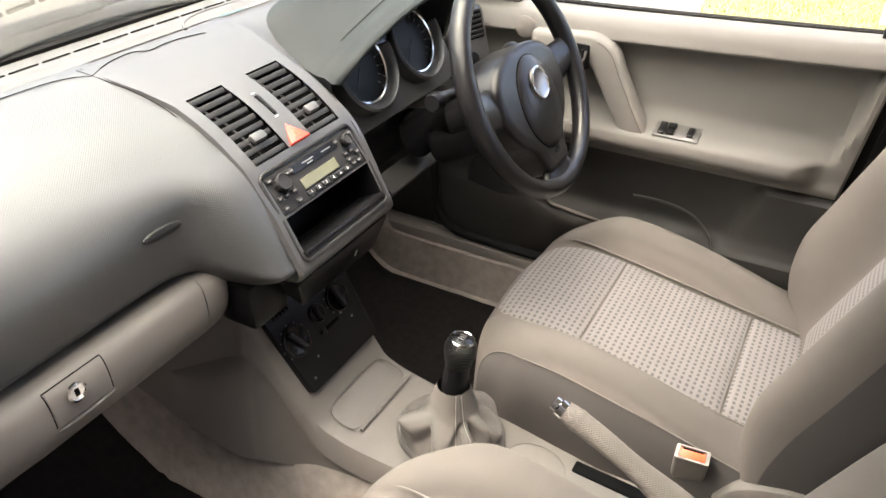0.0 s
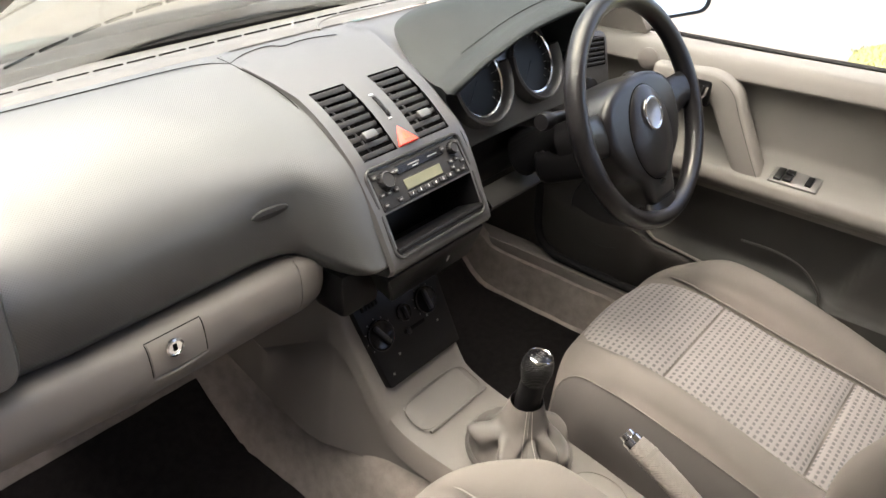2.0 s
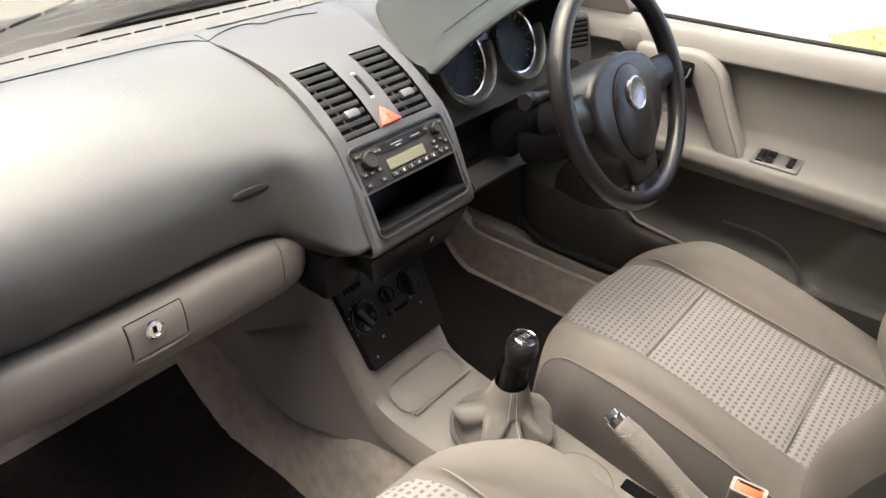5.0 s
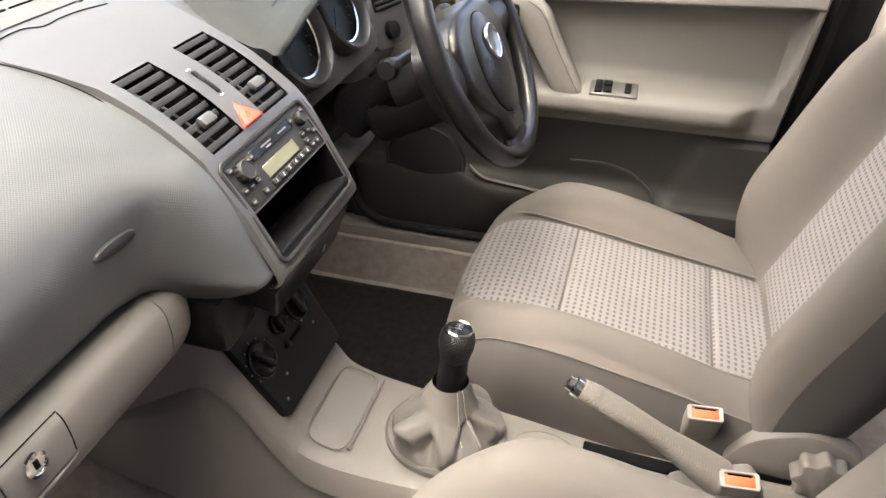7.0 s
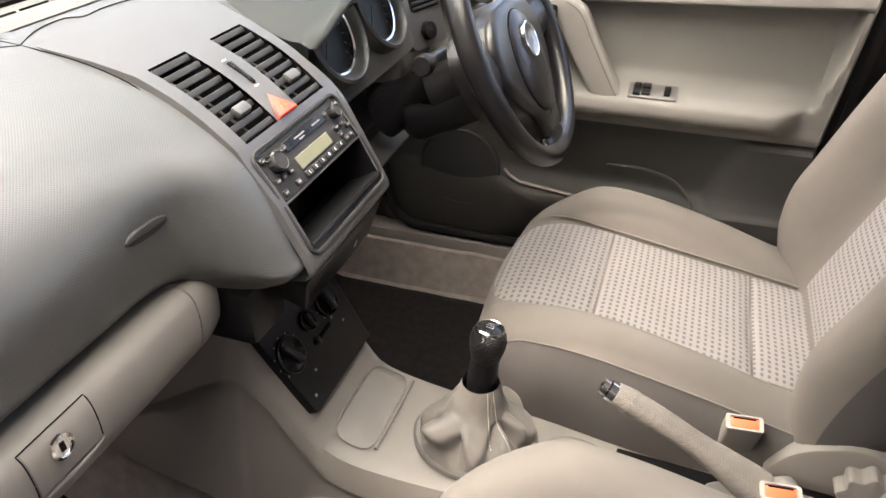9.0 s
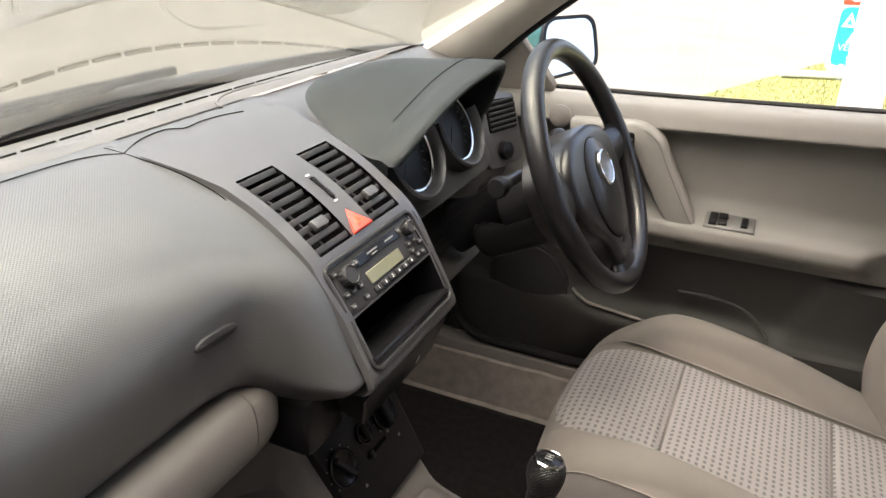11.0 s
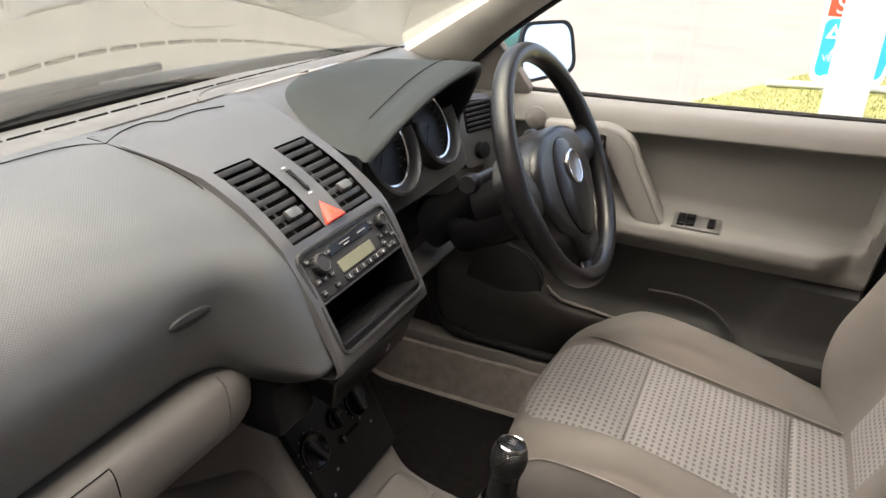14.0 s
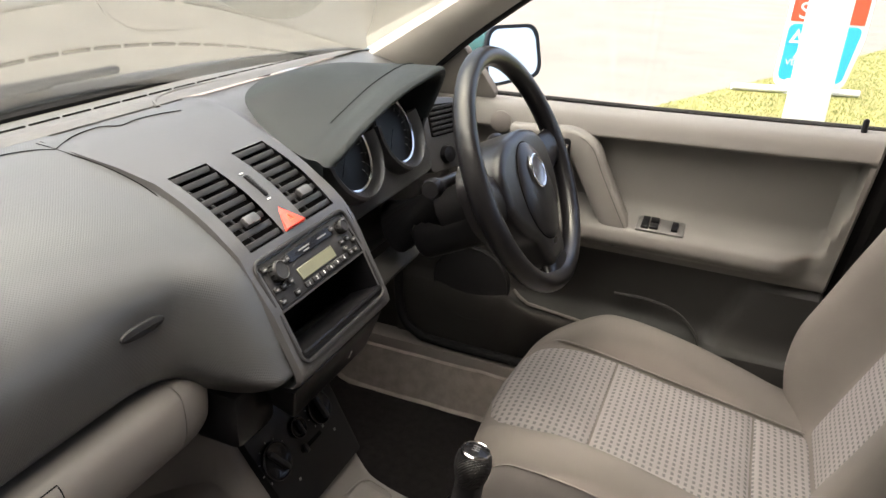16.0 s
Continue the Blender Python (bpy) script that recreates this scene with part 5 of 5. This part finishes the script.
# ---- driver's door ----
def door():
    d = thing("driver_door", "closed front door with beige trim and a dark lower panel", "car door")
    def rear(z):
        return -0.607 - 0.114 * z
    def trim_y(y, z):
        return y if y > -0.55 else -0.55 + (y + 0.55) * (rear(z) + 0.55) / -0.21
    def slope(y):
        return 0.022 * (-(y) - 0.0) / 0.65
    # upper panel: sill, insert, armrest
    def section(y):
        k = slope(y)
        f = smooth01(0.06, -0.12, y)
        r = smooth01(-0.60, -0.70, y)
        arm = 0.052 * f * (1 - 0.75 * r)
        base = [(0.745, 0.835 + k), (0.715, 0.838 + k), (0.69, 0.828 + k), (0.678, 0.80 + k), (0.679, 0.789 + k), (0.706, 0.784 + k), (0.711, 0.766 + k), (0.710, 0.70), (0.704, 0.665), (0.694 - arm * 0.4, 0.645), (0.69 - arm * 0.85, 0.634), (0.69 - arm, 0.622), (0.69 - arm * 0.95, 0.60), (0.676, 0.578), (0.68, 0.565)]
        out = []
        for x, z in base:
            yd = -0.698 - (z - 0.609) * 0.2
            if 0.6 < z < 0.79 + k:
                x -= (x - 0.676) * smooth01(yd, yd - 0.014, y) if x > 0.676 else 0
            out.append((x, z))
        base = out
        return base
    ysx = np.linspace(0.2, -0.76, 84)
    rows = [[Vector((p[0], trim_y(y, p[1]), p[1])) for p in spline([(a, b, 0) for a, b in section(y)], 56)] for y in ysx]
    rows.append([v + Vector((0.012, -0.006, 0)) for v in rows[-1]])
    rows.append([v + Vector((0.03, 0.0, 0)) for v in rows[-1]])
    up = part("upper_panel", loft(rows), DOORSKIN, d, "beige upper door trim")
    rows = []
    for y in ysx:
        pocket = 0.03 * smooth01(-0.05, -0.15, y)
        prof = [(0.684, 0.572), (0.69, 0.555), (0.696, 0.50), (0.698, 0.44), (0.69 - pocket * 0.3, 0.415), (0.685 - pocket, 0.40), (0.684 - pocket, 0.36), (0.69 - pocket * 0.6, 0.28), (0.695, 0.235), (0.69, 0.19)]
        row = []
        for p in spline([(a, b, 0) for a, b in prof], 40):
            yy = trim_y(y, p[1])
            edge = -0.487 - (p[1] - 0.41) * 0.356
            out = 0.022 * smooth01(edge + 0.004, edge - 0.02, yy) * smooth01(0.565, 0.545, p[1]) * smooth01(0.39, 0.43, p[1])
            row.append(Vector((p[0] - out, yy, p[1])))
        rows.append(row)
    rows.append([v + Vector((0.012, -0.006, 0)) for v in rows[-1]])
    rows.append([v + Vector((0.03, 0.0, 0)) for v in rows[-1]])
    lo = part("lower_panel", loft(rows), DOORLOW, d, "dark grey brown lower door panel")
    put([(0.69, -0.085, 0.427), (0.676, -0.10, 0.422), (0.662, -0.125, 0.416), (0.656, -0.25, 0.405), (0.652, -0.5, 0.40)], BEIGESIDE, "pocket_edge", lo, 0.0035, "grey pocket edge")
    put(spline([(0.684, -0.30, 0.474), (0.682, -0.37, 0.476), (0.678, -0.43, 0.462), (0.668, -0.47, 0.43), (0.66, -0.486, 0.405), (0.655, -0.56, 0.40)], 30), DOORLOW, "bottle_rib", lo, 0.003)
    # speaker
    m = frame_of((0.688, 0.017, 0.418), (0, -1, 0), (0.0, 0, 1))
    sp = part("speaker_grille", lathe([(0.092, -0.012), (0.091, 0.001), (0.0885, 0.003), (0.086, 0.001), (0.05, 0.003), (0.0, 0.004)], 48), RADIOSKIN, d, "round dark speaker grille", True, m)
    # handle with chrome cup
    m = frame_of((0.637, -0.158, 0.770), (0, -1, 0), (0, 0, 1))
    part("handle_cup", plate(round_poly([(-0.035, -0.024), (0.026, -0.026), (0.024, 0.024), (-0.035, 0.024)], 0.006), 0.012, 0.002), BLACK, d, "black handle recess", True, m @ Matrix.Translation((0, 0, -0.005)))
    part("door_handle", tube(spline([(-0.03, -0.008, 0.0), (0.0, -0.006, 0.004), (0.014, -0.002, 0.006), (0.018, 0.018, 0.005)], 12), 0.006, 12, True, 1.0), CHROME, d, "chrome door release", True, m)
    # grab handle
    face = frame_of((0.646, 0, 0), (0, -1, 0), (0, 0, 1))
    line = spline([(0.06, 0.782, 0.022), (0.13, 0.784, 0.024), (0.178, 0.784, 0.027), (0.207, 0.768, 0.029), (0.229, 0.73, 0.027), (0.265, 0.665, 0.026), (0.303, 0.602, 0.024)], 32)
    rows = []
    for k, p in enumerate(line):
        run = (line[min(k + 1, 31)] - line[max(k - 1, 0)]).xy.normalized()
        across, w = Vector((-run.y, run.x)), p.z
        rows.append([Vector((p.x + across.x * a, p.y + across.y * a, z)) for a, z in ((-w, -0.04), (-w, -0.008), (-w + 0.002, -0.003), (-w + 0.007, 0), (0, 0.001), (w - 0.007, 0), (w - 0.002, -0.003), (w, -0.008), (w, -0.04))])
    gh = part("grab_handle", loft(rows, True, True), DOORSKIN, d, "beige grab handle", True, face)
    put([r[5] for r in rows[12:]], DOORLOW, "edge_line", gh, 0.0006)
    part("speaker_tweeter", lathe([(0.022, 0), (0.022, 0.004), (0.015, 0.008), (0, 0.009)], 24), BEIGE, d, "small round tweeter", True, frame_of((0.68, -0.03, 0.80), (0, -1, 0), (0, 0, 1)))
    # window switches
    m = frame_of((0.668, -0.37, 0.6395), (0, -1, 0), (0.95, 0, 0.3))
    sw = part("switch_plate", plate(round_poly([(-0.045, -0.022), (0.045, -0.022), (0.045, 0.022), (-0.045, 0.022)], 0.003), 0.012, 0.002), SWITCHGREY, d, "metallic grey switch plate", True, m @ Matrix.Translation((0, 0, 0.006)))
    for x, y, ww, hh in ((-0.012, 0.0105, 0.016, 0.014), (-0.012, -0.008, 0.016, 0.014), (-0.029, 0.0, 0.014, 0.034), (0.026, 0.0, 0.012, 0.026)):
        part("window_switch", rbox(ww, hh, 0.006, 0.0015, 2, Matrix.Translation((x, y, 0.002))), BLACK, sw, "black window switch")
    # lock pin and window
    part("lock_pin", lathe([(0.007, 0), (0.0055, 0.003), (0.005, 0.026), (0.003, 0.029), (0, 0.03)], 16, pose(0.712, -0.67, 0.855)), BLACK, d, "black lock pin")
    rows = [[Vector((0.740 - (0.16 * f * f + 0.02 * f if f > 0 else 0), y, 0.82 + 0.46 * f)) for y in np.linspace(0.28 - 0.5 * f, -0.85, 12)] for f in np.linspace(-0.3, 1, 10)]
    g = part("window_glass", loft(rows), GLASS, d, "clear side window")
    sm = g.modifiers.new("thick", "SOLIDIFY")
    sm.thickness = 0.004
    g.visible_shadow = False
    put([(0.738, 0.26, 0.838), (0.738, -0.3, 0.85), (0.738, -0.76, 0.866)], RUBBER, "window_seal", d, 0.005, "black window seal")
    part("corner_cover", plate(round_poly([(-0.06, -0.01), (0.145, -0.01), (0.155, 0.01), (0.13, 0.05), (0.075, 0.12)], 0.012), 0.02, 0.004, frame_of((0.712, 0.15, 0.835), (0, -1, 0), (-0.25, 0, 1))), BEIGESIDE, d, "beige mirror corner cover")
    put([(0.715, rear(z) - 0.022, z) for z in np.linspace(0.2, 0.86, 12)], RUBBER, "door_seal", d, 0.018, "black door seal")
    part("door_edge", rbox(0.02, 0.12, 0.68, 0.006, 2, Matrix.Translation((0.742, -0.77, 0.5))), BLACK, d, "black door edge")
    part("outer_skin", rbox(0.03, 1.1, 0.8, 0.01, 2, Matrix.Translation((0.768, -0.28, 0.385))), PAINT, d, "dark green outer door skin")
    # mirror outside
    mi = thing("door_mirror", "dark green door mirror with bright glass", "door mirror", m=frame_of((0.905, 0.03, 0.895), (0.9, -0.42, 0), (0, 0.26, 1)))
    sh = round_poly([(-0.095, -0.066), (0.095, -0.056), (0.095, 0.062), (-0.07, 0.066)], 0.038, 6)
    rows = [[Vector((p[0] * s, p[1] * s, z)) for p in sh] for s, z in ((0.93, 0.0), (1.0, -0.005), (1.0, -0.03), (0.92, -0.07), (0.7, -0.1), (0.3, -0.115))]
    part("housing", loft(rows, True, True), PAINT, mi, "dark green mirror housing")
    part("rim", frame_ring([(p[0] * 1.0, p[1] * 1.0) for p in sh], [(p[0] * 0.9, p[1] * 0.88) for p in sh], 0.012, Matrix.Translation((0, 0, 0.004))), BLACK, mi, "black mirror rim")
    part("mirror_glass", plate([(p[0] * 0.9, p[1] * 0.88) for p in sh], 0.003, 0.0, Matrix.Translation((0, 0, 0.0025))), MIRROR, mi, "mirror glass", False)
    part("arm", tube([(-0.2, -0.05, -0.03), (-0.06, -0.04, -0.04)], 0.03, 12), BLACK, mi, "black mirror arm")
    return d


ground()
turf()
sign()
shell()
floor()
dashboard()
radio()
console()
gear_lever()
handbrake()
seat("driver_seat", "beige cloth front seat with dotted centre panels", 0.378, -1)
seat("passenger_seat", "beige cloth front passenger seat with dotted centre", -0.378, 1, 0.088, 0.065)
buckle(0.112, -0.58, 0.378)
buckle(-0.003, -0.62, 0.385)
steering()
door()
